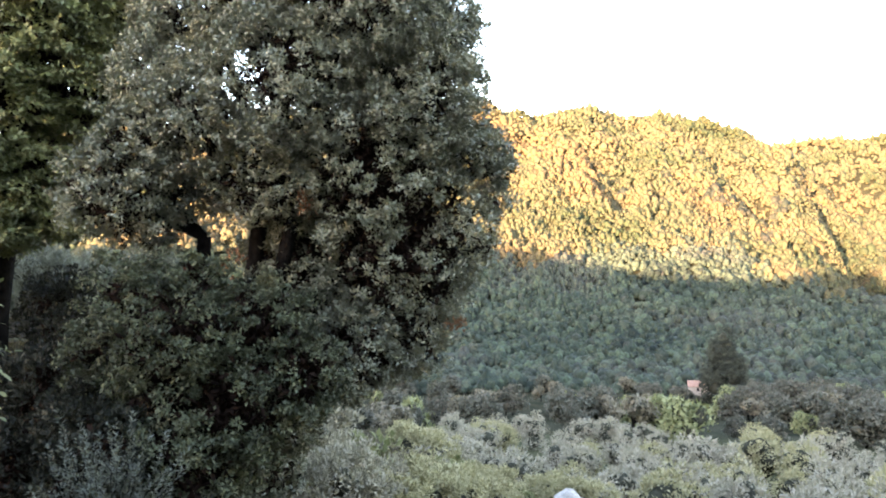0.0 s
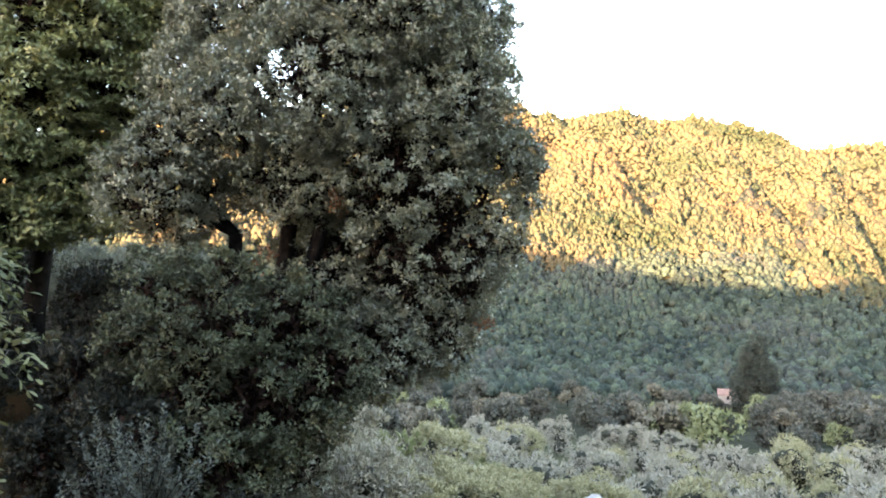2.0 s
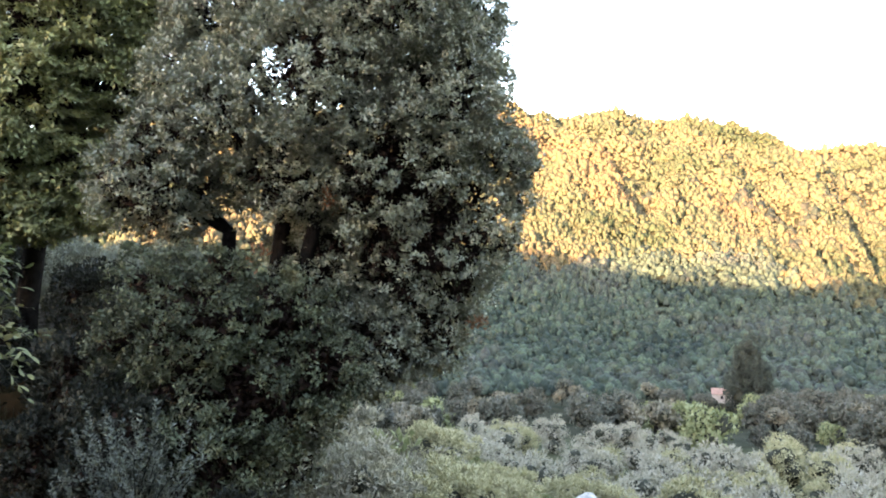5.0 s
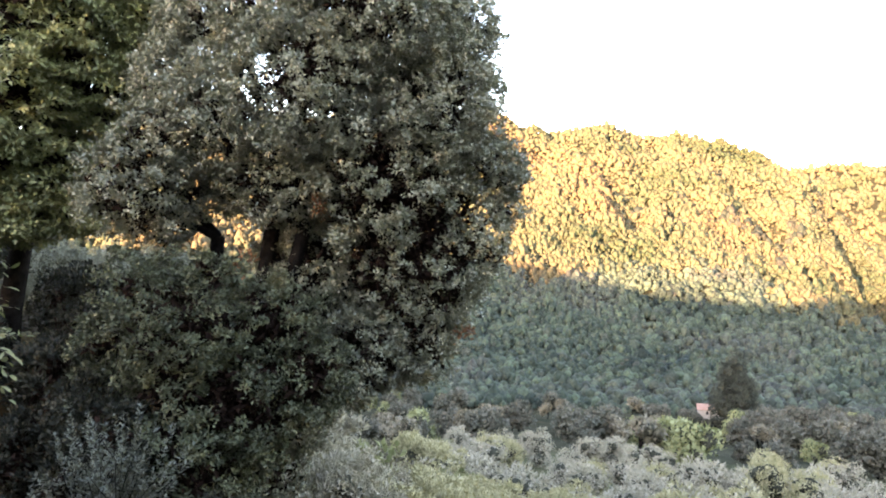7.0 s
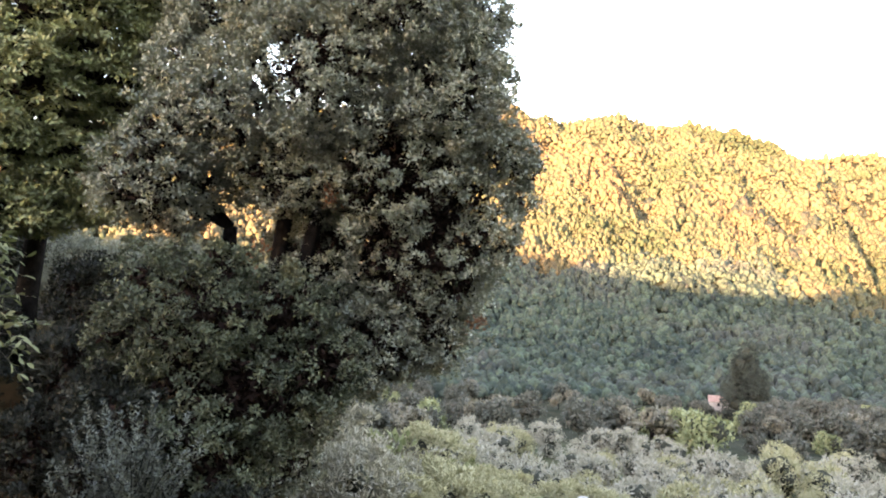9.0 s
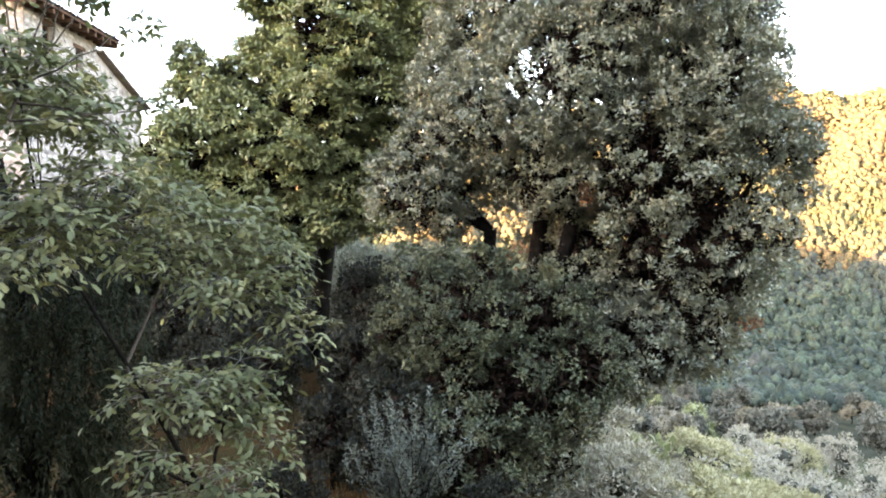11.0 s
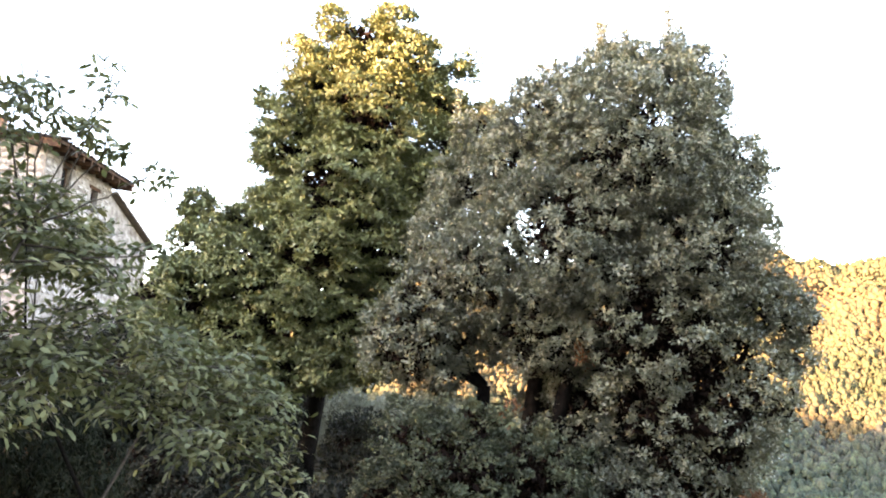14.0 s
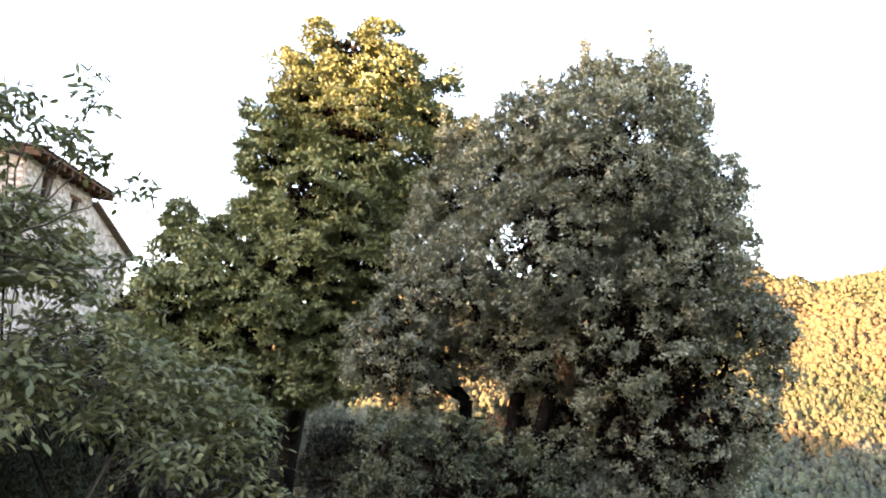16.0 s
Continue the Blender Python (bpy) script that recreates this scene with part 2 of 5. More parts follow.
def tube(pts, radii, sides=7, wobble=0.0, rng=None):
    """A tapered limb along points: verts, tris."""
    pts, radii = np.asarray(pts, float), np.asarray(radii, float)
    d = np.gradient(pts, axis=0)
    d /= np.linalg.norm(d, axis=1, keepdims=True) + 1e-9
    ref = np.array([0.31, 0.9, 0.2])
    a = np.cross(d, ref)
    a /= np.linalg.norm(a, axis=1, keepdims=True) + 1e-9
    b = np.cross(d, a)
    th = np.arange(sides) * 2 * np.pi / sides
    rr = radii[:, None] * (1 + (wobble * rng.standard_normal((len(pts), sides)) if rng is not None else 0))
    v = pts[:, None] + rr[..., None] * (np.cos(th)[None, :, None] * a[:, None] + np.sin(th)[None, :, None] * b[:, None])
    t = []
    for i in range(len(pts) - 1):
        for j in range(sides):
            k = (j + 1) % sides
            p, q, r, s = i * sides + j, i * sides + k, (i + 1) * sides + k, (i + 1) * sides + j
            t += [(p, q, r), (p, r, s)]
    v = v.reshape(-1, 3)
    last = len(v)
    v = np.vstack([v, pts[-1]])
    t += [((len(pts) - 1) * sides + j, (len(pts) - 1) * sides + (j + 1) % sides, last) for j in range(sides)]
    return v, np.array(t)


def joined(pairs):
    vs, ts, n = [], [], 0
    for v, t in pairs:
        vs.append(v)
        ts.append(np.asarray(t) + n)
        n += len(v)
    return np.vstack(vs), np.vstack(ts)


def bent(a, b, rng, n=7, sag=0.0, jitter=0.05):
    a, b = np.asarray(a, float), np.asarray(b, float)
    s = np.linspace(0, 1, n)[:, None]
    p = a + (b - a) * s
    size = np.linalg.norm(b - a)
    p += jitter * size * np.sin(np.pi * s) * rng.standard_normal(3) + 0.25 * jitter * size * rng.standard_normal((n, 3)) * np.sin(np.pi * s)
    p[:, 2] -= sag * size * (s * (1 - s))[:, 0]
    return p


def unit(v):
    return v / (np.linalg.norm(v, axis=-1, keepdims=True) + 1e-9)


def oval_leaves(pos, axis, face, length, width, rng):
    """Blunt oval leaflets that bend down at the tip, six points each."""
    n = len(pos)
    L = length * (0.65 + 0.6 * rng.random((n, 1)))
    W = width * (0.75 + 0.5 * rng.random((n, 1)))
    side = unit(np.cross(axis, face))
    up = np.cross(side, axis)
    v = np.empty((n, 6, 3))
    v[:, 0] = pos
    v[:, 1] = pos + axis * L * 0.35 + side * W * 0.42 + up * W * 0.12
    v[:, 2] = pos + axis * L * 0.75 + side * W * 0.45 - up * L * 0.05
    v[:, 3] = pos + axis * L - up * L * 0.2
    v[:, 4] = pos + axis * L * 0.75 - side * W * 0.45 - up * L * 0.05
    v[:, 5] = pos + axis * L * 0.35 - side * W * 0.42 + up * W * 0.12
    k = np.arange(n)[:, None] * 6
    t = np.concatenate([k + np.array([q]) for q in ((0, 1, 5), (1, 2, 4), (1, 4, 5), (2, 3, 4))])
    return v.reshape(-1, 3), t


def leaves(pos, axis, face, length, width, fold=0.18, rng=None):
    """Folded pointed leaves, four points and two triangles each."""
    n = len(pos)
    L = length * (0.7 + 0.6 * rng.random((n, 1)))
    W = width * (0.7 + 0.6 * rng.random((n, 1)))
    side = unit(np.cross(axis, face))
    up = np.cross(side, axis)
    v = np.empty((n, 4, 3))
    v[:, 0] = pos
    v[:, 1] = pos + axis * L * 0.48 + side * W * 0.5 + up * W * fold
    v[:, 2] = pos + axis * L - up * L * 0.12
    v[:, 3] = pos + axis * L * 0.48 - side * W * 0.5 + up * W * fold
    k = np.arange(n)[:, None] * 4
    t = np.concatenate([k + np.array([[0, 1, 2]]), k + np.array([[0, 2, 3]])])
    return v.reshape(-1, 3), t


def lobe_clumps(rng, lobes, density, shell=0.34, deep=0.62, stray=0.08, inner=0.12):
    """Points where tufts grow on the outer shells of a crown's lobes, and the way out from each."""
    lob = np.array(lobes)
    P, O = [], []
    for i, (x, y, z, r) in enumerate(lob):
        n = max(6, int(density * 4 * np.pi * r * r))
        d = unit(rng.standard_normal((n, 3)))
        rad = 1.0 - shell * rng.random(n) ** 1.3
        out = rng.random(n)
        rad = np.where(out < stray, 1.0 + 0.28 * rng.random(n), rad)
        rad = np.where(out > 1 - inner, 0.3 + 0.5 * rng.random(n), rad)
        p = np.array([x, y, z]) + d * (r * rad)[:, None]
        keep = np.ones(n, bool)
        for j, (a, b, c, q) in enumerate(lob):
            if j != i:
                keep &= np.linalg.norm(p - (a, b, c), axis=1) > deep * q
        P.append(p[keep])
        O.append(d[keep])
    return np.vstack(P), np.vstack(O)


def with_gaps(P, O, size, share, seed):
    """Leaves out the tufts in patches, so that dark hollows open between the boughs."""
    r = np.random.default_rng(seed)
    f = np.zeros(len(P))
    for _ in range(9):
        k = unit(r.standard_normal(3)) * 6.283 / size * r.uniform(0.7, 1.5)
        f += np.sin(P @ k + r.uniform(0, 6.28))
    keep = f > np.quantile(f, share)
    return P[keep], O[keep]


def tufts(rng, P, O, per, size, length, width, droop=0.0, up=0.35, flat=0.8, hang=0.0, fold=0.18, least=0.6, wild=0.6, ray=0.45, flatten=0.35):
    """Leaves on the upper and outer side of rounded or flat tufts at the points P, pointing out of each tuft."""
    n = len(P) * per
    c, o = np.repeat(P, per, 0), np.repeat(O, per, 0)
    d = unit(rng.standard_normal((n, 3)) + 0.5 * o + np.array([0, 0, 0.45]))
    rad = np.repeat(size * (0.5 + 0.9 * rng.random((len(P), 1))), per, 0)
    off = d * rad * (least + (1.05 - least) * rng.random((n, 1))) * np.array([1, 1, flat])
    off[:, 2] -= hang * np.sum(off[:, :2] * o[:, :2], 1) + hang * 0.5 * np.hypot(off[:, 0], off[:, 1])
    axis = unit(ray * d + wild * rng.standard_normal((n, 3)) + np.array([0, 0, up - droop]))
    face = unit(np.array([0, 0, flatten]) + 1.0 * d + 0.25 * rng.standard_normal((n, 3)))
    return leaves(c + off, axis, face, length, width, fold, rng)


def core(rng, lobes, density, length, width, least=0.0, reach=0.75):
    """Larger leaves deep inside the lobes, which close the crown."""
    pos = []
    for x, y, z, r in lobes:
        if r >= least:
            n = int(density * r ** 3)
            pos.append(np.array([x, y, z]) + unit(rng.standard_normal((n, 3))) * (r * reach * rng.random((n, 1)) ** 0.5))
    pos = np.vstack(pos)
    n = len(pos)
    return leaves(pos, unit(rng.standard_normal((n, 3))), unit(rng.standard_normal((n, 3))), length, width, 0.15, rng)


def smooth(a, b, x):
    s = np.clip((x - a) / (b - a), 0, 1)
    return s * s * (3 - 2 * s)


# ---------------------------------------------------------------- the lie of the land
def wave(x, y, size, seed):
    r = np.random.default_rng(seed)
    out = 0
    for k in range(6):
        a, f, p = r.uniform(0, 6.28), r.uniform(0.6, 1.7) * 6.28 / size, r.uniform(0, 6.28)
        out = out + np.sin((x * np.cos(a) + y * np.sin(a)) * f + p)
    return out / 6 ** 0.5


EYE_Z = 5.5
RIDGE = [(-100, 1), (-60, 6), (-40, 7.5), (-26, 9), (-10, 11), (3.6, 11.4), (6.8, 10.6), (12.7, 10.4), (16.2, 9.8), (18.8, 9.9), (22, 8.4), (24.8, 7.3),
         (27.8, 6.0), (28.6, 5.0), (30, 2.6), (32, 0.0), (34, -1.5), (60, -2), (100, -2)]


# gullies down the far hill: azimuth at the crest, lean, half width, depth
GULLIES = [(9.0, 0.034, 20, 4), (15.2, 0.030, 16, 4), (20.5, 0.024, 14, 7), (28.2, 0.018, 13, 22)]


def height(x, y):
    """The height of the ground: garden slope, valley, the wooded hill across it, and the hillside behind."""
    x, y = np.asarray(x, float), np.asarray(y, float)
    r = np.hypot(x, y) + 1e-6
    az = np.degrees(np.arctan2(x, y))
    right = np.interp(r, [0, 6, 14, 25, 40, 50, 75, 110, 180, 270, 5000], [0.6, 0.5, -1.0, -6, -12, -15.5, -20, -26, -38, -47, -47])
    left = np.interp(r, [0, 6, 12, 18, 25, 40, 60, 110, 180, 270, 5000], [0.6, 0.8, 1.6, 2.9, 3.2, 3.0, 1.0, -10, -28, -47, -47])
    w = smooth(-10, -20, az)
    z = right + (left - right) * w
    z = z + smooth(-40, -56, az) * smooth(16, 30, r) * 3.0 * smooth(120, 60, r)
    ridge = EYE_Z + 800 * np.tan(np.radians(np.interp(az, [a for a, _ in RIDGE], [e for _, e in RIDGE])))
    g = np.interp(r, [270, 350, 430, 520, 650, 800, 850, 1000, 1500, 5000], [0, 0.03, 0.12, 0.285, 0.6, 1, 1.02, 0.6, 0.4, 0.2])
    hill = -47 + (ridge + 47) * g + smooth(380, 600, r) * 5.5 * wave(x, y, 130, 3) + smooth(300, 420, r) * 2.5 * wave(x, y, 55, 4)
    spur = (az - 4.5 - (830 - r) * 0.035) * r * 0.01745
    hill = hill + 5 * np.exp(-(spur / 28) ** 2) * smooth(560, 680, r) * smooth(870, 800, r)
    for a0, lean, wide, deep in GULLIES:
        off = (az - a0 - (800 - r) * lean) * r * 0.01745 + 5 * wave(x, y, 90, 12)
        hill = hill - deep * np.exp(-(off / wide) ** 2) * smooth(470, 560, r) * smooth(850, 790, r)
    rib = np.sin((az + 0.03 * r + 0.8 * wave(x, y, 160, 13)) * 6.283 / 3.4)
    hill = hill + 3.2 * rib * smooth(430, 560, r) * smooth(850, 790, r) * (0.7 + 0.5 * wave(x, y, 120, 14))
    g2 = np.interp(r, [780, 850, 1000, 1150, 1300, 2500, 5000], [0, 0.15, 0.6, 1, 0.95, 0.3, 0.2])
    hill2 = -47 + (EYE_Z + 1150 * np.tan(np.radians(6.6)) + 47) * g2 * smooth(20, 27, az) * smooth(100, 70, az) + smooth(600, 800, r) * 8 * wave(x, y, 150, 8)
    z = np.where(r > 270, np.maximum(hill, np.where(r > 780, hill2, -99)), z)
    z = z + smooth(15, 60, r) * 0.5 * wave(x, y, 22, 5) + smooth(4, 12, r) * 0.12 * wave(x, y, 5, 6)
    # the hillside behind the camera, between the place and the low sun
    front = smooth(82, 62, np.abs(az))
    z = 0.6 + (z - 0.6) * front
    u, v = 0.819 * x - 0.574 * y, -0.574 * x - 0.819 * y
    back = np.interp(u, [-260, -220, -180, -124, -74, -58, -45, -30, -21, -17.5, -13, -9, 20, 200], [52, 48, 37.5, 28, 26.5, 29, 33, 36.5, 37, 24.3, 23.5, 24.6, 26, 35])
    return z + back * smooth(40, 150, v)


def ground_sheet():
    rs = np.concatenate([np.linspace(0.0, 30, 46)[1:], np.geomspace(31, 1400, 120), np.geomspace(1500, 4800, 10)])
    azs = np.radians(np.concatenate([np.arange(-62, 42, 0.5), np.arange(42, 298, 2.0)]))
    nr, na = len(rs), len(azs)
    X, Y = rs[:, None] * np.sin(azs), rs[:, None] * np.cos(azs)
    V = np.stack([X, Y, height(X, Y)], -1).reshape(-1, 3)
    V = np.vstack([V, [[0, 0, 0.6]]])
    i, j = np.meshgrid(np.arange(nr - 1), np.arange(na), indexing="ij")
    k = (j + 1) % na
    p, q, r, s = i * na + j, i * na + k, (i + 1) * na + k, (i + 1) * na + j
    T = np.concatenate([np.stack([p, r, q], -1).reshape(-1, 3), np.stack([p, s, r], -1).reshape(-1, 3)])
    c = len(V) - 1
    T = np.vstack([T, [(c, j, (j + 1) % na) for j in range(na)]])
    me = raw_mesh("ground", V, T, M_SOIL)
    me.shade_smooth()
    return tagged(new("ground", me), "brown soil and dry grass slope falling to a valley", "ground", kind="structure")


ground_sheet()


def sky_block_wall():
    """An unseen plain wall added behind the camera to keep low sky light off the trees."""
    bm = bmesh.new()
    box(bm, (-11.0, -2.0, 0.0), (24.0, -1.5, 12.6))
    me = bpy.data.meshes.new("sky_block")
    bm.to_mesh(me)
    bm.free()
    me.materials.append(M_STONE)
    tagged(new("sky_block", me), "unseen plain stone wall added to block low sky light", "wall", kind="structure")


sky_block_wall()


# ---------------------------------------------------------------- far woods
def rough_ball(rng, subdiv, radius, jitter, lumps=0, floor=None):
    """A knobbly ball of leaves: points and triangles."""
    bm = bmesh.new()
    bmesh.ops.create_icosphere(bm, subdivisions=subdiv, radius=1.0)
    bm.verts.index_update()
    v = np.array([p.co[:] for p in bm.verts])
    t = np.array([[p.index for p in f.verts] for f in bm.faces])
    bm.free()
    swell = np.ones(len(v))
    for _ in range(lumps):
        d = unit(rng.standard_normal(3))
        swell += rng.uniform(0.1, 0.25) * np.exp(-((1 - v @ d) / 0.2))
    v = v * (radius * swell * (1 + jitter * rng.standard_normal(len(v))))[:, None]
    if floor is not None:
        t = t[(v[t][:, :, 2] > floor).any(1)]
        used = np.unique(t)
        back = np.zeros(len(v), int)
        back[used] = np.arange(len(used))
        v, t = v[used], back[t]
    return v, t


def flecks(rng, pos, out, size, tilt=0.55):
    """Small ragged sprays of leaves, one triangle each, lying on the outside of a crown."""
    n = len(pos)
    a = unit(np.cross(out, rng.standard_normal((n, 3))))
    b = np.cross(out, a)
    v = np.empty((n, 3, 3))
    for k in range(3):
        th = 2.094 * k + rng.uniform(-0.6, 0.6, (n, 1))
        w = size * rng.uniform(0.35, 1.0, (n, 1))
        v[:, k] = pos + w * (np.cos(th) * a + np.sin(th) * b) + out * (size * tilt * rng.standard_normal((n, 1)))
    return v.reshape(-1, 3), np.arange(3 * n).reshape(-1, 3)


def wood_crown(rng, masses, ragged):
    """A far tree crown of unit size: several ragged leaf masses heaped on one another."""
    bm = bmesh.new()
    bmesh.ops.create_icosphere(bm, subdivisions=1, radius=1.0)
    bm.verts.index_update()
    v0 = np.array([p.co[:] for p in bm.verts])
    t0 = np.array([[p.index for p in f.verts] for f in bm.faces])
    bm.free()
    t0 = t0[(v0[t0][:, :, 2] > -0.6).all(1)]
    used = np.unique(t0)
    back = np.zeros(len(v0), int)
    back[used] = np.arange(len(used))
    v0, t0 = v0[used], back[t0]
    heap = []
    for k in range(masses):
        a, q = 2.4 * k + rng.uniform(0, 1.2), (0.0 if k == 0 else rng.uniform(0.3, 0.75))
        size = rng.uniform(0.5, 0.72) if k == 0 else rng.uniform(0.28, 0.55)
        mid = np.array([q * np.cos(a), q * np.sin(a), 0.45 - 0.5 * q + rng.uniform(-0.12, 0.2)])
        heap.append((mid + v0 * (size * (1 + ragged * rng.standard_normal(len(v0))))[:, None], t0))
    return joined(heap)


def woods(name, rng, x, y, size, label, masses=5, ragged=0.22, mat=None, tall=1.0):
    var = [wood_crown(rng, masses, ragged) for _ in range(24)]
    z = height(x, y)
    vs, ts, n = [], [], 0
    pick = rng.integers(0, len(var), len(x))
    for k, (v, t) in enumerate(var):
        s = np.where(pick == k)[0]
        if not len(s):
            continue
        a = rng.uniform(0, 6.28, len(s))
        ca, sa = np.cos(a), np.sin(a)
        w = size[s] * (0.55 + 1.05 * rng.random(len(s)) ** 1.6)
        h = w * tall * (0.75 + 1.0 * rng.random(len(s)))
        P = np.empty((len(s), len(v), 3))
        P[..., 0] = x[s, None] + w[:, None] * (ca[:, None] * v[:, 0] - sa[:, None] * v[:, 1])
        P[..., 1] = y[s, None] + w[:, None] * (sa[:, None] * v[:, 0] + ca[:, None] * v[:, 1])
        P[..., 2] = z[s, None] + h[:, None] * (v[:, 2] + 0.22)
        ts.append((t[None] + (np.arange(len(s)) * len(v))[:, None, None] + n).reshape(-1, 3))
        vs.append(P.reshape(-1, 3))
        n += P.shape[0] * P.shape[1]
    me = raw_mesh(name, np.vstack(vs), np.vstack(ts), mat or M_FOREST_SHADED)
    return tagged(new(name, me), label, "forest", kind="stuff")


def scatter(rng, az0, az1, r0, r1, step):
    n = int(radians(az1 - az0) * (r1 * r1 - r0 * r0) / 2 / step ** 2)
    r = np.sqrt(rng.uniform(r0 * r0, r1 * r1, n))
    a = np.radians(rng.uniform(az0, az1, n))
    return r * np.sin(a), r * np.cos(a)


def even(rng, az0, az1, r0, r1, step):
    """Tree places on a shaken grid over a sector, so that crowns stand close but seldom inside one another."""
    m = int(2 * r1 / step)
    i, j = np.meshgrid(np.arange(-m // 2, m // 2), np.arange(0, int(m / 1.7)), indexing="ij")
    x = ((i + 0.5 * (j % 2)).ravel() + rng.uniform(-0.5, 0.5, i.size)) * step
    y = (j.ravel() + rng.uniform(-0.5, 0.5, i.size)) * step * 0.9
    r, az = np.hypot(x, y), np.degrees(np.arctan2(x, y))
    k = (r > r0) & (r < r1) & (az > az0) & (az < az1)
    return x[k], y[k]


rng = np.random.default_rng(11)
def past_shadow(x, y, rng):
    """Which trees take the sunlit tint: those past the shadow line, with a broken border."""
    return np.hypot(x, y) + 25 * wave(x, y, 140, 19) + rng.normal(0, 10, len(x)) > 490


x, y = even(rng, 0, 36, 234, 350, 3.2)
woods("forest", rng, x, y, np.full(len(x), 2.4), "dense green woodland at the foot of the hill", 5, tall=0.8)
x, y = even(rng, 0, 36, 350, 640, 3.0)
k = past_shadow(x, y, rng)
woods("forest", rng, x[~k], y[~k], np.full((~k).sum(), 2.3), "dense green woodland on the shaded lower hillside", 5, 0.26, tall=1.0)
woods("forest", rng, x[k], y[k], np.full(k.sum(), 2.3), "dense woodland on the sunlit lower hillside", 4, 0.28, M_AUTUMN_LIT, 1.15)
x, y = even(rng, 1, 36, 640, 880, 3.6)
woods("forest", rng, x, y, np.full(len(x), 3.1), "dense autumn woodland on the sunlit upper hillside", 3, 0.28, M_AUTUMN_LIT, 0.85)
x, y = even(rng, -7, 1, 420, 860, 3.6)
woods("forest", rng, x, y, np.full(len(x), 2.9), "autumn woodland on the hillside beside the holm oak", 3, 0.28, M_AUTUMN_LIT, 1.05)
x, y = even(rng, -34, -7, 420, 860, 6.6)
woods("forest", rng, x, y, np.full(len(x), 4.2), "woodland on the hillside behind the near trees", 3, 0.18, M_AUTUMN_LIT)
x, y = even(rng, -8, 0, 235, 420, 3.2)
woods("forest", rng, x, y, np.full(len(x), 2.4), "dense green woodland on the shaded slope beside the holm oak", 4, 0.26)
x, y = even(rng, -40, -8, 235, 420, 6.5)
woods("forest", rng, x, y, np.full(len(x), 4.4), "shaded woodland behind the near trees")
x, y = scatter(rng, 24, 37, 780, 1200, 6.0)
woods("forest", rng, x, y, np.full(len(x), 4.2), "woodland on the farther hill shoulder", 3, 0.18, M_AUTUMN_LIT)


# ---------------------------------------------------------------- dark thickets in the gullies, and the rock below the garden
def on_hill(az, el):
    for r in np.arange(300, 1200, 3.0):
        x, y = r * math.sin(radians(az)), r * math.cos(radians(az))
        if float(height(x, y)) + 2.0 > EYE_Z + r * math.tan(radians(el)):
            return x, y
    return x, y


M_THICKET = wood_mat("evergreen_thicket", [(0.012, 0.017, 0.015), (0.022, 0.028, 0.022), (0.03, 0.036, 0.026), (0.044, 0.046, 0.032), (0.058, 0.05, 0.034)], 0.05, 0.8, 0.5)
spots = []
for az, el, wide, tall in ((18.9, 5.0, 7.0, 11.0), (22.6, 3.6, 12.0, 9.0), (23.4, 2.8, 9.0, 9.0), (24.4, 2.0, 8.0, 8.0), (26.6, 1.6, 16.0, 10.0), (26.0, -0.2, 11.0, 11.0), (15.7, 3.6, 5.0, 6.0),
                           (28.4, 5.9, 6.0, 14.0), (29.2, 4.4, 6.0, 14.0), (30.0, 3.1, 6.0, 12.0), (31.0, 1.6, 6.0, 11.0), (32.0, 0.2, 6.0, 11.0)):
    hx, hy = on_hill(az, el)
    for _ in range(int(wide * tall / 9) + 2):
        spots.append((hx + rng.normal(0, 0.5) * wide, hy + rng.normal(0, 0.6) * tall))
x, y = np.array(spots).T
woods("forest", rng, x, y, np.full(len(x), 3.4), "dark evergreen thickets in the gullies of the hillside", 5, 0.24, M_THICKET, 1.05)


def boulder():
    """A pale rock that stands out of the slope below the garden."""
    rk = np.random.default_rng(77)
    bx, by = 30 * math.sin(radians(10.9)), 30 * math.cos(radians(10.9))
    v, t = rough_ball(rk, 3, 1.0, 0.06, 9)
    v = np.clip(v, -0.82, (0.7, 0.8, 1.3)) * (1.0, 0.8, 1.5)
    v[:, 2] += 0.3 - 0.35 * v[:, 0]
    ob = new("boulder", raw_mesh("boulder", v, t, M_PALE))
    ob.location = (bx, by, float(height(bx, by)) + 0.95)
    tagged(ob, "pale grey weathered boulder on the slope above the olives", "rock")


M_PALE = rough_mat("pale_limestone", [(0.3, (0.2, 0.175, 0.145)), (0.5, (0.46, 0.42, 0.37)), (0.7, (0.74, 0.69, 0.62))], 2.2, 1.0, 5)
boulder()


# ---------------------------------------------------------------- near trees
def limb_meshes(rng, starts, lobes, r0, r1, mat, parent, base, name="branch", twigs=5):
    """One limb from the nearest of the starting points into each lobe, with twigs."""
    for x, y, z, r in lobes:
        c = np.array([x, y, z])
        s = min(starts, key=lambda p: np.linalg.norm(np.array(p) - c) + (2.5 if p[2] > z else 0))
        main = bent(s, c, rng, 8, 0.12, 0.06)
        ps = [tube(main, np.linspace(r0, r1, 8), 6)]
        for _ in range(twigs):
            k = rng.integers(3, 8)
            tip = c + unit(rng.standard_normal(3)) * r * 0.9
            ps.append(tube(bent(main[k], tip, rng, 5, 0.0, 0.08), np.linspace(r1 * 0.8, 0.006, 5), 4))
        v, t = joined(ps)
        me = raw_mesh(name, v - base, t, mat)
        me.shade_smooth()
        piece(name, me, parent)


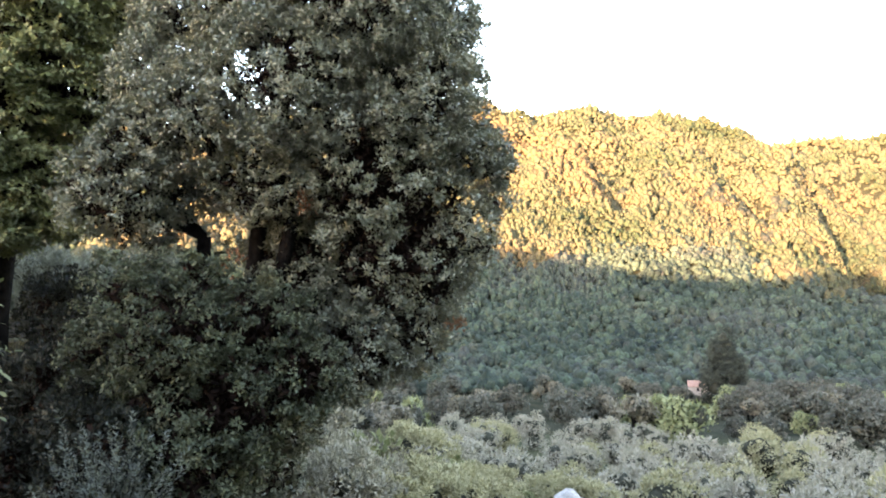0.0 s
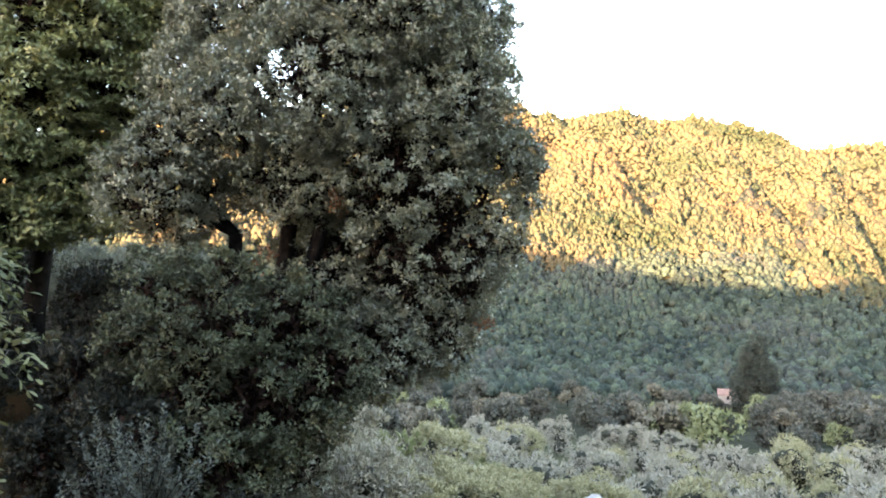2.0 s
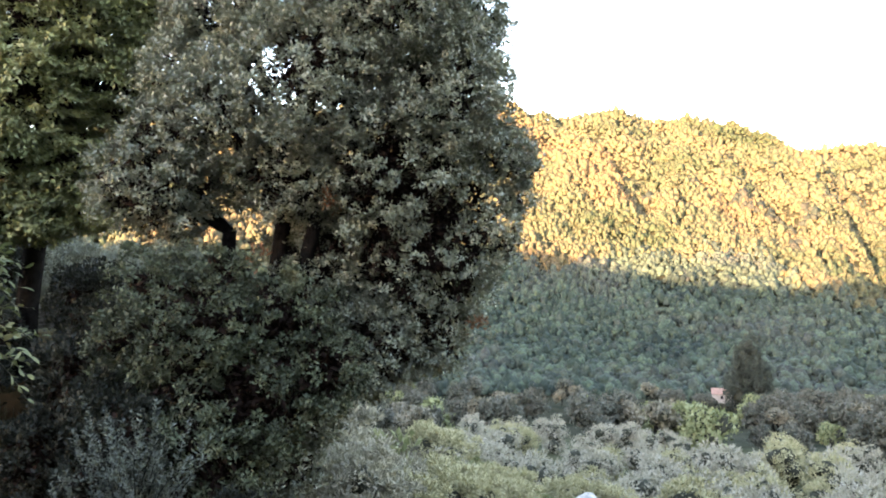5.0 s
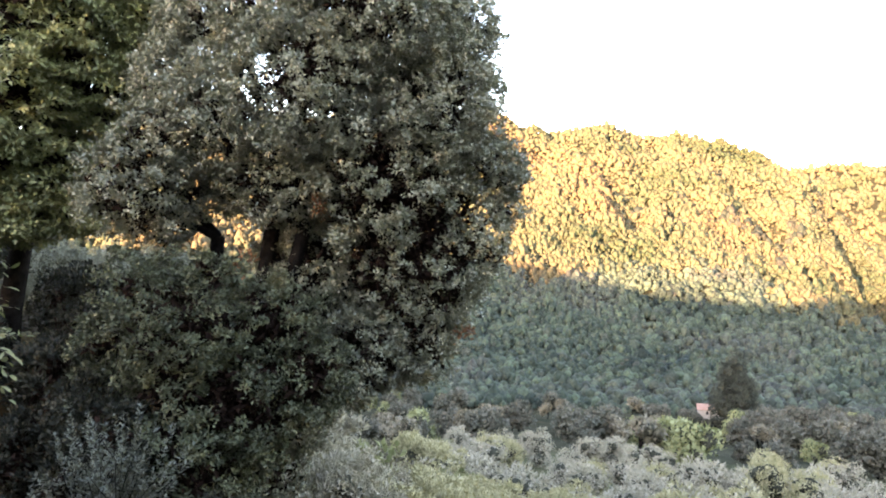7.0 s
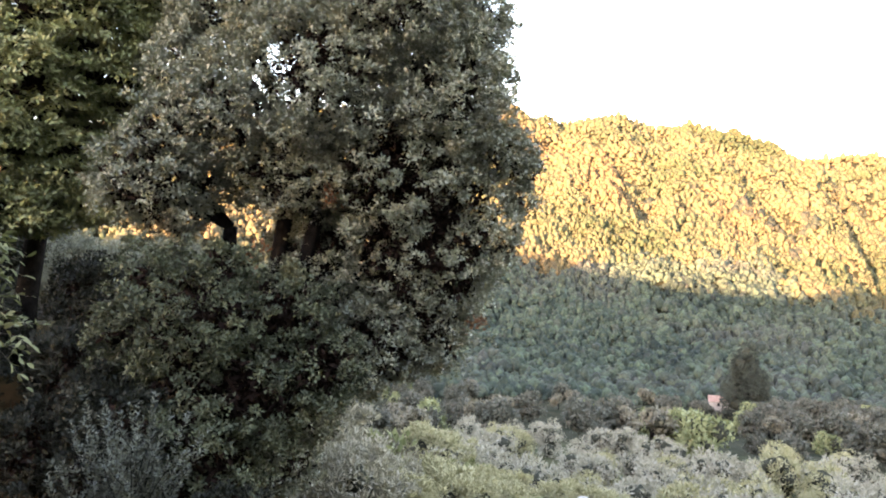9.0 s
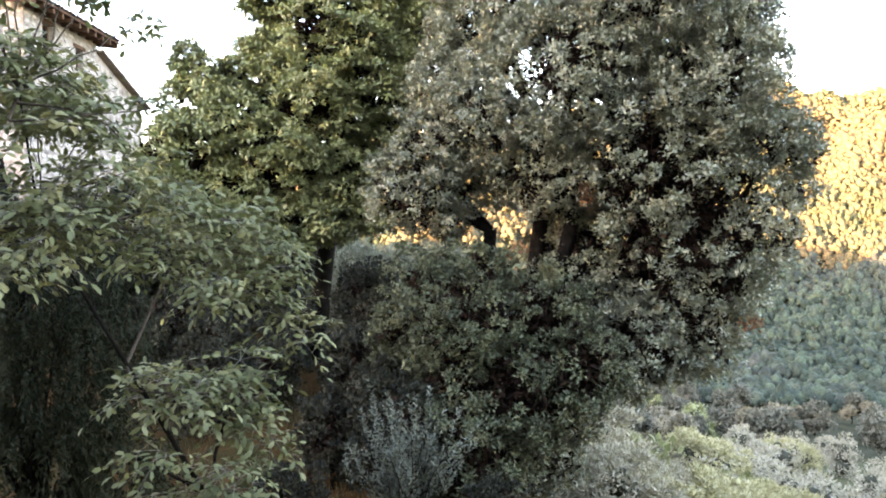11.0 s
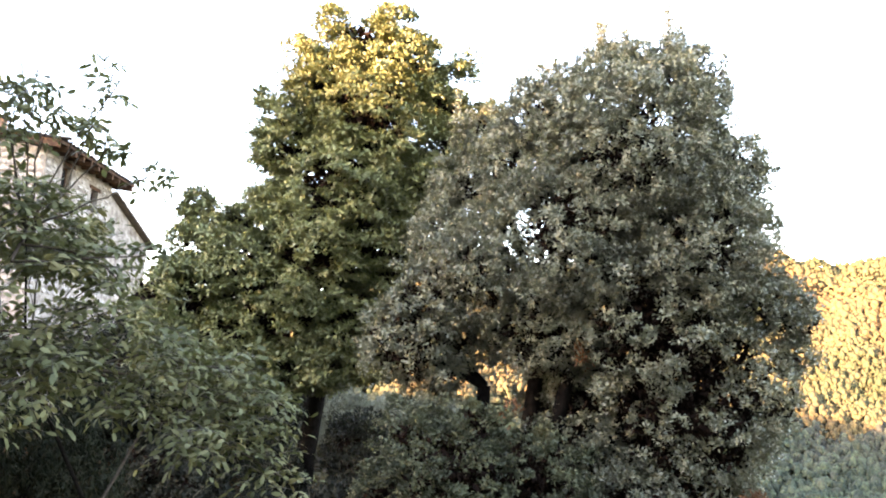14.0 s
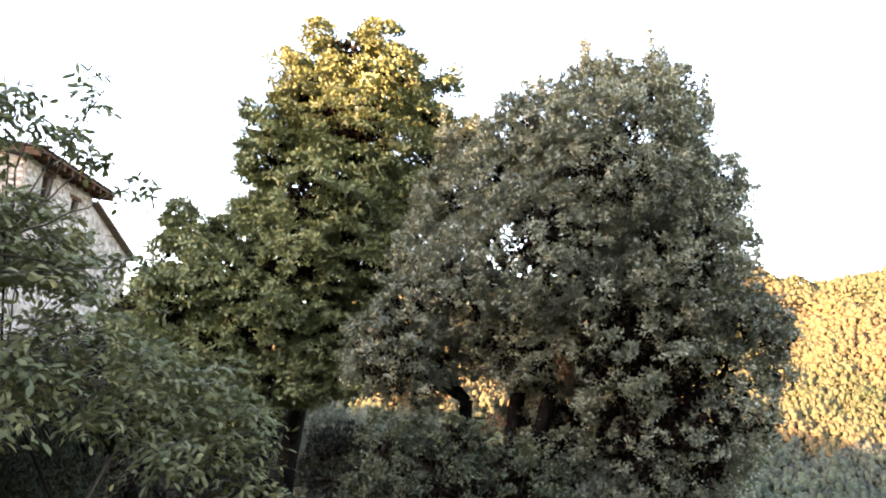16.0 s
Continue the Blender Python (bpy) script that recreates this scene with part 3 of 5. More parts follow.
def stem(rng, pts, radii, mat, parent, base, name="trunk", sides=10):
    v, t = tube(pts, radii, sides, 0.05, rng)
    me = raw_mesh(name, v - base, t, mat)
    me.shade_smooth()
    return piece(name, me, parent)


def dark_inner_twigs(rng, lobes, density, length, width, least, reach, parent, base):
    """The dry twigs and dead leaves in the heart of a crown, coloured near-black for its inner shade."""
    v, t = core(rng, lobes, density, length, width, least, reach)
    tagged(piece("inner_shade", raw_mesh("inner_shade", v - base, t, M_INNER_SHADE), parent), "dry brown twigs inside the crown, darkened to stand for its shade", kind="stuff")


def on_ground(x, y, sink=0.1):
    return np.array([x, y, float(height(x, y)) - sink])

# crown lobes: x, y, z, radius
OAK_HIGH = [
    (-0.44, 12.57, 11.65, 0.68),
    (-1.52, 12.51, 11.61, 0.80),
    (-4.40, 13.75, 11.40, 0.70),
    (0.17, 13.01, 11.19, 0.81),
    (-2.80, 12.83, 11.16, 0.93),
    (-2.64, 14.38, 10.65, 1.39),
    (-3.67, 13.26, 10.37, 0.89),
    (-4.86, 14.01, 10.35, 0.95),
    (-1.07, 12.43, 10.15, 1.66),
    (0.68, 13.29, 9.83, 0.86),
    (-0.51, 14.99, 9.38, 1.90),
    (-4.10, 13.70, 9.30, 0.72),
    (-5.17, 13.85, 9.03, 1.12),
    (-2.37, 12.48, 8.72, 1.53),
    (0.02, 12.89, 8.35, 1.54),
    (-4.26, 13.08, 8.09, 1.20),
    (0.48, 13.64, 7.88, 0.60),
    (-5.32, 12.98, 7.65, 0.93),
    (1.11, 13.83, 7.32, 0.86),
    (-0.98, 13.40, 7.17, 1.77),
]
OAK_LOW = [
    (-3.03, 13.49, 7.06, 1.18),
    (-3.53, 13.94, 7.05, 0.75),
    (-5.68, 12.87, 6.90, 1.04),
    (0.62, 13.77, 6.77, 0.70),
    (-1.60, 14.80, 6.22, 1.39),
    (0.46, 13.77, 6.05, 1.24),
    (-2.76, 14.83, 5.99, 1.29),
    (-0.59, 13.62, 5.43, 1.58),
    (-2.39, 14.09, 5.09, 1.22),
    (0.23, 13.75, 4.85, 0.84),
    (-0.43, 13.37, 4.00, 0.94),
    (-1.50, 12.73, 3.72, 0.92),
    (-0.94, 12.96, 3.68, 0.60),
    (-2.30, 12.45, 3.34, 0.68),
    (-3.05, 12.12, 2.96, 0.78),
    (-2.46, 12.17, 2.55, 0.52),
    (-3.27, 11.89, 2.23, 0.78),
    (-3.49, 11.65, 1.64, 0.73),
]
OAK = OAK_HIGH + OAK_LOW
OAK_TIPS = [
    (-4.13, 13.30, 9.14, 0.70),
    (-3.61, 13.02, 10.75, 0.50),
    (-2.74, 11.69, 1.81, 0.46),
    (-4.26, 13.42, 8.51, 0.59),
    (-5.70, 12.92, 6.21, 0.35),
    (-5.25, 13.12, 6.06, 0.37),
    (0.34, 12.41, 11.97, 0.23),
    (0.69, 12.67, 11.41, 0.25),
    (1.04, 13.13, 10.23, 0.27),
    (-2.31, 12.43, 11.96, 0.28),
    (-3.16, 12.43, 11.82, 0.26),
    (-1.16, 12.28, 12.12, 0.25),
    (-0.35, 12.31, 12.16, 0.25),
    (-3.75, 12.88, 10.99, 0.35),
    (-5.19, 13.24, 6.23, 0.47),
    (1.64, 13.73, 6.48, 0.34),
    (1.69, 13.66, 7.21, 0.32),
    (-4.84, 13.45, 6.74, 0.53),
    (-5.61, 12.96, 6.16, 0.35),
    (-4.29, 13.82, 6.94, 0.54),
    (1.14, 13.79, 6.43, 0.51),
    (0.91, 13.73, 5.64, 0.68),
    (1.36, 13.72, 6.99, 0.51),
]
BUSH = [
    (-4.95, 11.46, 4.95, 0.90),
    (-5.42, 11.30, 4.08, 0.72),
    (-4.16, 11.13, 4.25, 1.17),
    (-2.95, 11.73, 4.28, 1.09),
    (-2.18, 11.40, 3.55, 0.84),
    (-3.09, 10.90, 3.21, 1.09),
    (-4.20, 10.84, 3.30, 0.80),
    (-3.80, 10.43, 2.29, 1.13),
    (-4.12, 12.05, 5.03, 0.73),
]
CHEST_HIGH = [
    (-7.52, 13.81, 14.26, 0.95),
    (-6.71, 14.43, 13.91, 1.10),
    (-8.56, 13.80, 13.28, 1.17),
    (-6.01, 15.25, 12.95, 0.81),
    (-7.52, 14.32, 12.45, 1.72),
    (-9.51, 13.93, 11.79, 1.10),
    (-6.75, 15.48, 11.13, 1.31),
    (-8.14, 14.49, 10.65, 1.99),
    (-10.00, 14.09, 10.54, 0.88),
    (-11.29, 12.64, 10.23, 0.36),
    (-11.31, 12.85, 9.59, 0.79),
    (-8.91, 14.35, 9.23, 1.83),
    (-7.42, 15.40, 9.23, 1.43),
    (-10.51, 13.24, 8.66, 1.33),
]
CHEST_LOW = [
    (-11.31, 12.70, 8.05, 1.26),
    (-11.89, 12.20, 7.86, 0.77),
    (-9.69, 13.78, 7.77, 1.52),
    (-8.32, 14.90, 7.61, 1.26),
    (-11.60, 12.40, 7.30, 0.85),
    (-7.14, 15.33, 7.23, 0.76),
    (-10.48, 13.03, 7.03, 1.10),
    (-6.19, 15.22, 6.87, 0.61),
    (-7.89, 14.79, 6.51, 0.62),
    (-11.40, 12.60, 6.50, 0.90),
    (-10.30, 13.30, 9.75, 0.75),
    (-10.75, 13.00, 9.70, 0.60),
    (-9.35, 13.92, 6.45, 1.03),
    (-10.70, 13.20, 6.15, 0.85),
    (-10.00, 13.60, 5.85, 0.65),
]
CHEST_CROWN = [
    (-8.53, 13.40, 13.45, 0.75),
    (-9.15, 13.45, 12.35, 0.85),
    (-7.57, 13.80, 14.20, 0.70),
    (-6.75, 14.50, 14.25, 0.70),
    (-6.45, 14.90, 13.60, 0.75),
    (-8.05, 13.60, 13.85, 0.70),
]
CHEST = CHEST_CROWN + CHEST_HIGH + CHEST_LOW
CHEST_TIPS = [
    (-8.74, 14.25, 6.35, 0.58),
    (-8.20, 14.57, 6.34, 0.41),
    (-7.75, 14.80, 6.60, 0.44),
    (-6.00, 15.02, 12.93, 0.51),
    (-5.93, 15.50, 11.93, 0.58),
    (-5.84, 15.43, 12.46, 0.51),
    (-6.45, 14.75, 13.56, 0.59),
    (-9.79, 13.15, 12.94, 0.29),
    (-8.92, 13.09, 14.05, 0.32),
    (-8.13, 13.15, 14.73, 0.29),
    (-5.37, 14.97, 13.93, 0.26),
    (-5.97, 14.42, 14.47, 0.15),
    (-9.99, 13.35, 12.30, 0.38),
    (-6.81, 13.89, 14.71, 0.44),
    (-5.01, 15.66, 12.83, 0.32),
]
# high sprays of the walnut
WALNUT_TOP = [
    (-4.87, 3.51, 7.07, 0.30),
    (-4.83, 3.42, 7.95, 0.16),
    (-4.80, 3.57, 7.78, 0.14),
    (-4.94, 3.39, 7.77, 0.14),
    (-4.53, 3.89, 8.08, 0.13),
    (-4.66, 3.92, 7.79, 0.14),
    (-4.57, 4.09, 7.67, 0.14),
    (-4.50, 4.42, 7.45, 0.13),
    (-4.98, 3.50, 7.49, 0.21),
    (-5.00, 4.07, 6.91, 0.30),
    (-5.06, 3.88, 6.77, 0.32),
    (-4.92, 4.38, 6.73, 0.27),
    (-4.82, 3.68, 6.80, 0.45),
]
# drooping boughs of the walnut: from, to, leaf mass radius, masses
WALNUT_BOUGHS = [
    ((-4.61, 3.37, 6.00), (-4.28, 4.17, 6.22), 0.24, 5),
    ((-4.69, 3.11, 5.61), (-4.49, 3.86, 5.77), 0.27, 5),
    ((-4.77, 3.67, 5.86), (-4.32, 4.75, 5.65), 0.24, 6),
    ((-4.32, 4.75, 5.65), (-3.85, 5.55, 5.52), 0.22, 7),
    ((-4.42, 4.66, 5.41), (-3.68, 5.66, 4.85), 0.19, 7),
    ((-4.47, 4.59, 5.94), (-3.95, 5.60, 5.86), 0.20, 7),
    ((-4.31, 4.09, 4.50), (-3.90, 4.85, 4.38), 0.23, 5),
    ((-3.90, 4.85, 4.38), (-3.75, 5.00, 3.92), 0.19, 5),
    ((-4.08, 4.02, 3.97), (-3.57, 4.48, 3.62), 0.22, 4),
    ((-4.49, 3.34, 6.60), (-4.31, 4.09, 6.40), 0.17, 4),
    ((-4.37, 3.19, 6.44), (-4.18, 4.26, 6.71), 0.13, 4),
]
CYPRESS = [
    (-6.52, 5.02, 5.43, 0.87),
    (-6.21, 5.00, 4.52, 0.85),
    (-6.25, 4.71, 3.70, 0.91),
    (-5.91, 5.39, 3.54, 0.60),
    (-6.84, 4.53, 4.79, 0.94),
    (-6.95, 4.74, 6.01, 0.62),
    (-6.41, 5.74, 4.90, 0.49),
]
OLIVE = [
    (-3.69, 7.86, 3.33, 0.51),
    (-3.22, 7.98, 3.04, 0.37),
    (-4.05, 7.59, 3.03, 0.37),
]


def holm_oak():
    rng = np.random.default_rng(21)
    base = on_ground(-4.1, 13.6)
    tree = thing("holm_oak", base, "large dense grey-green holm oak with several dark stems", "tree")
    forks = []
    for x, y, z in ((-4.48, 13.9, 6.0), (-2.6, 13.4, 6.2), (-1.3, 13.9, 5.6), (-3.2, 14.0, 7.2)):
        p = bent(base + np.array([0.95 * (x + 3.5) if x < -4 else 0.12 * (x + 3.5), 0, 0]), (x, y, z), rng, 8, 0, 0.02)
        stem(rng, p, np.linspace(0.24, 0.13, 8), M_BARK, tree, base)
        forks.append(tuple(p[-1]))
        forks.append(tuple(p[5]))
    limb_meshes(rng, forks, OAK, 0.10, 0.03, M_BARK, tree, base)
    lobes = [(x - 0.02 - 0.12 * (x > 0), y, z, r - 0.03 - 0.06 * (x > 0) - 0.14 * (x > 0 and z > 8)) for x, y, z, r in OAK]
    tips = [(x - 0.3 * (x > 0), y, z - 0.15 * (z > 11), r) for x, y, z, r in OAK_TIPS]
    P, O = lobe_clumps(rng, lobes + tips, 23.0, inner=0.14, stray=0.05, deep=0.75)
    P, O = with_gaps(P, O, 0.42, 0.16, 27)
    P, O = with_gaps(P, O, 1.0, 0.06, 7)
    stray = (P[:, 0] > 1.45) & (P[:, 2] > 9.3)
    P, O = P[~stray], O[~stray]
    under = (P[:, 2] < 6.9) & (rng.random(len(P)) < np.where(P[:, 0] > -2.4, 0.2, 0.15))
    P, O = P[~under], O[~under]
    # the shaded hollow under the main boughs, and the gap through which the sky shows
    for hollow, wide, share in (((-1.6, 12.4, 5.8), (2.3, 1.9, 0.95), 0.72), ((-0.4, 12.8, 5.2), (1.4, 1.6, 1.4), 0.72), ((-3.9, 13.2, 6.15), (1.0, 1.5, 0.36), 0.4)):
        keep = (np.linalg.norm((P - hollow) / np.array(wide), axis=1) > 1) | (rng.random(len(P)) < share)
        P, O = P[keep], O[keep]
    a, b = np.array((-3.15, 11.6, 8.25)), np.array((-4.1, 15.2, 9.6))
    s = np.clip((P - a) @ (b - a) / ((b - a) @ (b - a)), 0, 1)[:, None]
    keep = (np.linalg.norm((P - a - s * (b - a)) * (1, 1, 0.42), axis=1) > 0.3) | (rng.random(len(P)) < 0.25)
    P, O = P[keep], O[keep]
    v, t = tufts(rng, P, O, 50, 0.165, 0.078, 0.044, flat=0.8, least=0.3, up=0.3, wild=0.55, ray=0.4, flatten=0.65)
    # upright shoots that stand out of the top
    sp, so = [], []
    top = P[(O[:, 2] > 0.35) & (P[:, 2] > 8.5)]
    for p in top[rng.permutation(len(top))[:190]]:
        lean, size = rng.normal(0, 0.14, 3) * (1, 1, 0), rng.uniform(0.25, 0.65)
        for s in np.arange(0.1, size, 0.085):
            sp.append(p + (lean + (0, 0, 1)) * s)
            so.append((0, 0, 1.0))
    sv, st = tufts(rng, np.array(sp), np.array(so), 16, 0.1, 0.078, 0.042, flat=0.9, least=0.3, up=0.6)
    v, t = joined([(v, t), (sv, st)])
    lobes = lobes + OAK_TIPS
    piece("crown", raw_mesh("crown", v - base, t, M_OAK), tree)
    dark_inner_twigs(rng, [(x, y, z, r * 1.12 if z < 8.0 and x < 0 else 0.8 * r) for x, y, z, r in lobes], 620, 0.17, 0.07, 0.33, 0.70, tree, base)
    for spot in ((0.54, 13.08, 4.09), (-2.21, 12.63, 6.46), (-3.31, 12.32, 5.27)):
        P = np.array(spot) + rng.standard_normal((4, 3)) * 0.12
        v, t = tufts(rng, P, np.tile([0.0, -1.0, 0.0], (4, 1)), 26, 0.13, 0.08, 0.045)
        tagged(piece("dead_spray", raw_mesh("dead_spray", v - base, t, M_DEAD), tree), "rust-red dead leaves", kind="stuff")


def front_bush():
    rng = np.random.default_rng(22)
    base = on_ground(-3.8, 11.2)
    tree = thing("laurel_bush", base, "broad dark green evergreen bush under the holm oak", "bush")
    starts = []
    for x, y in ((-5.0, 11.2), (-3.6, 11.0), (-2.6, 11.2)):
        p = bent(base, (x, y, 3.2), rng, 6, 0, 0.05)
        stem(rng, p, np.linspace(0.12, 0.06, 6), M_BARK, tree, base)
        starts.append(tuple(p[-1]))
    limb_meshes(rng, starts, BUSH, 0.05, 0.02, M_BARK, tree, base)
    P, O = lobe_clumps(rng, [(x, y, z, r - 0.08) for x, y, z, r in BUSH], 16.0, inner=0.12, stray=0.05, deep=0.7)
    P, O = with_gaps(P, O, 0.5, 0.24, 8)
    P, O = with_gaps(P, O, 1.0, 0.12, 18)
    v, t = tufts(rng, P, O, 50, 0.165, 0.078, 0.042, flat=0.8, least=0.3, up=0.25, wild=0.55, ray=0.4, flatten=0.65)
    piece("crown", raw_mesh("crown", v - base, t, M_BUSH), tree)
    dark_inner_twigs(rng, [(x, y, z, 0.68 * r if x < -4.8 else r) for x, y, z, r in BUSH], 560, 0.2, 0.085, 0.0, 0.68, tree, base)


def chestnut():
    rng = np.random.default_rng(23)
    base = on_ground(-9.6, 15.1)
    tree = thing("chestnut_tree", base, "tall yellow-green broadleaf tree with tiered boughs and sunlit top", "tree")
    line = np.array([base, (-9.45, 15.2, 4.4), (-9.2, 15.3, 6.4), (-8.7, 15.2, 8.5), (-8.2, 15.0, 10.6), (-7.7, 14.8, 12.6), (-7.5, 14.6, 14.0)])
    stem(rng, line, [0.34, 0.25, 0.21, 0.17, 0.13, 0.09, 0.03], M_BARK, tree, base)
    limb_meshes(rng, [tuple(p) for p in line[2:]], CHEST, 0.07, 0.025, M_BARK, tree, base)
    lobes = [(x, y, z, max(0.3, r - 0.24)) for x, y, z, r in CHEST] + CHEST_TIPS
    P, O = lobe_clumps(rng, lobes, 12.0, inner=0.15, stray=0.05, deep=0.74)
    P, O = with_gaps(P, O, 0.7, 0.22, 9)
    v, t = tufts(rng, P, O, 80, 0.31, 0.125, 0.06, droop=0.25, flat=0.3, hang=0.28, least=0.25, wild=0.5, ray=0.5, flatten=0.8)
    piece("crown", raw_mesh("crown", v - base, t, M_CHEST), tree)
    dark_inner_twigs(rng, lobes, 330, 0.26, 0.12, 0.5, 0.72, tree, base)


def walnut():
    rng = np.random.default_rng(24)
    base = on_ground(-4.3, 4.9)
    tree = thing("walnut_tree", base, "young walnut tree with drooping compound green leaves", "tree")
    line = np.array([base, (-4.1, 4.75, 2.2), (-3.95, 4.55, 3.5), (-4.35, 4.1, 4.7), (-4.75, 3.7, 5.8), (-4.82, 3.6, 6.8)])
    stem(rng, line, [0.045, 0.036, 0.024, 0.016, 0.011, 0.006], M_BARK, tree, base)
    starts = [tuple(p) for p in line[2:]]
    masses = list(WALNUT_TOP)
    for a, b, r, n in WALNUT_BOUGHS:
        s = min(starts, key=lambda p: np.linalg.norm(np.array(p) - a))
        way = np.vstack([bent(s, a, rng, 4, 0, 0.05), bent(a, b, rng, 7, 0, 0.05)[1:]])
        stem(rng, way, np.linspace(0.014, 0.004, len(way)), M_BARK if s[2] < 4.0 else M_BROWN, tree, base, "bough", 6)
        for k in np.linspace(0.05, 1, n):
            c = np.array(a) + (np.array(b) - a) * k + rng.normal(0, 0.07, 3)
            masses.append((*c, r * rng.uniform(0.75, 1.2)))
    limb_meshes(rng, starts, WALNUT_TOP, 0.009, 0.004, M_BROWN, tree, base, twigs=2)
    pos, axis, face, stalks = [], [], [], []
    for x, y, z, r in masses:
        for _ in range(max(1, round((20 if z > 6.4 else 14) * (r / 0.4) ** 1.8))):
            d = unit(rng.standard_normal(3))
            tip = np.array([x, y, z]) + d * r * (0.3 + 0.7 * rng.random())
            turn = rng.uniform(0, 6.28)
            for k in range(rng.integers(4, 7)):
                th = turn + k * 1.15 + rng.normal(0, 0.2)
                way = unit(np.array([np.cos(th), np.sin(th), rng.uniform(-0.3, 0.45)]) + 0.35 * d)
                size = (0.12 + 0.12 * rng.random()) if z > 6.4 else (0.2 + 0.2 * rng.random())
                rach = np.array([tip + way * size * s + np.array([0, 0, -0.35]) * size * s * s for s in np.linspace(0, 1, 5)])
                stalks.append(tube(rach, np.linspace(0.0035, 0.0015, 5), 3))
                side = unit(np.cross(way, (0, 0, 1)))
                for q in (2, 3):
                    for sg in (-1, 1):
                        pos.append(rach[q])
                        axis.append(unit(side * sg * 0.8 + way * 0.55 + np.array([0, 0, -0.2]) + 0.4 * rng.standard_normal(3)))
                        face.append(unit(np.array([0, 0, 0.8]) + 0.6 * way + 0.55 * rng.standard_normal(3)))
                pos.append(rach[4])
                axis.append(unit(way * 0.9 + np.array([0, 0, -0.4]) + 0.25 * rng.standard_normal(3)))
                face.append(unit(np.array([0, 0, 0.7]) + 0.8 * way + 0.3 * rng.standard_normal(3)))
    v, t = oval_leaves(np.array(pos), np.array(axis), np.array(face), 0.093, 0.037, rng)
    piece("crown", raw_mesh("crown", v - base, t, M_WALNUT), tree)
    v, t = joined(stalks)
    tagged(piece("leaf_stalk", raw_mesh("leaf_stalk", v - base, t, M_TWIG), tree), kind="stuff")


def weeping_conifer():
    rng = np.random.default_rng(25)
    base = on_ground(-6.4, 4.9)
    tree = thing("cypress", base, "very dark green conifer with hanging sprays", "tree")
    line = np.array([base, (-6.4, 4.9, 3.0), (-6.5, 4.9, 5.0), (-6.7, 4.8, 6.6)])
    stem(rng, line, [0.16, 0.12, 0.08, 0.03], M_BARK, tree, base)
    limb_meshes(rng, [tuple(p) for p in line[1:3]], CYPRESS, 0.04, 0.015, M_BARK, tree, base)
    P, O = lobe_clumps(rng, CYPRESS, 26.0, shell=0.5, inner=0.15)
    n = len(P)
    per = 42
    s = np.tile(np.linspace(0, 1, per), n)
    c, o = np.repeat(P, per, 0), np.repeat(O, per, 0)
    drop = np.repeat(0.25 + 0.4 * rng.random(n), per)
    pos = c + o * (0.12 * s)[:, None] + rng.standard_normal((n * per, 3)) * 0.03
    pos[:, 2] -= drop * s
    axis = unit(0.35 * o + 0.5 * rng.standard_normal((n * per, 3)) + np.array([0, 0, -0.9]))
    face = unit(o + 0.5 * rng.standard_normal((n * per, 3)))
    v, t = leaves(pos, axis, face, 0.07, 0.022, 0.1, rng)
    piece("crown", raw_mesh("crown", v - base, t, M_CYPRESS), tree)


def young_olive():
    rng = np.random.default_rng(26)
    base = on_ground(-3.7, 7.8)
    tree = thing("young_olive", base, "young silvery olive with upright leafy shoots", "tree")
    pos, axis, face = [], [], []
    shoots = []
    stem(rng, bent(base, (-3.7, 7.85, 2.6), rng, 6, 0, 0.04), np.linspace(0.05, 0.025, 6), M_TWIG, tree, base)
    for k in range(80):
        x0 = np.array([-3.7, 7.85, 2.3 + 0.5 * rng.random()]) + rng.standard_normal(3) * (0.22, 0.2, 0.12)
        lean = np.array([rng.normal(0, 0.45), rng.normal(0, 0.3), 0])
        size = 0.35 + 0.65 * rng.random() ** 1.5
        tip = x0 + (lean + (0, 0, 1.0)) * size * (1.25 - 0.6 * min(1, abs(x0[0] + 3.75)))
        line = bent(x0, tip, rng, 7, 0, 0.05)
        shoots.append(tube(line, np.linspace(0.007, 0.002, 7), 4))
        d = unit(tip - x0)
        m = int(120 * size)
        s = rng.random(m)
        p = x0 + (tip - x0) * s[:, None] + rng.standard_normal((m, 3)) * 0.01
        a = unit(unit(np.cross(rng.standard_normal((m, 3)), d)) + d * 0.8)
        pos.append(p)
        axis.append(a)
        face.append(unit(np.array([0, 0, 1]) + 0.6 * rng.standard_normal((m, 3))))
    v, t = leaves(np.vstack(pos), np.vstack(axis), np.vstack(face), 0.062, 0.022, 0.1, rng)
    piece("crown", raw_mesh("crown", v - base, t, M_OLIVE), tree)
    v, t = joined(shoots)
    tagged(piece("shoot", raw_mesh("shoot", v - base, t, M_BARK), tree), kind="stuff")


holm_oak()
front_bush()
chestnut()
walnut()
weeping_conifer()
young_olive()


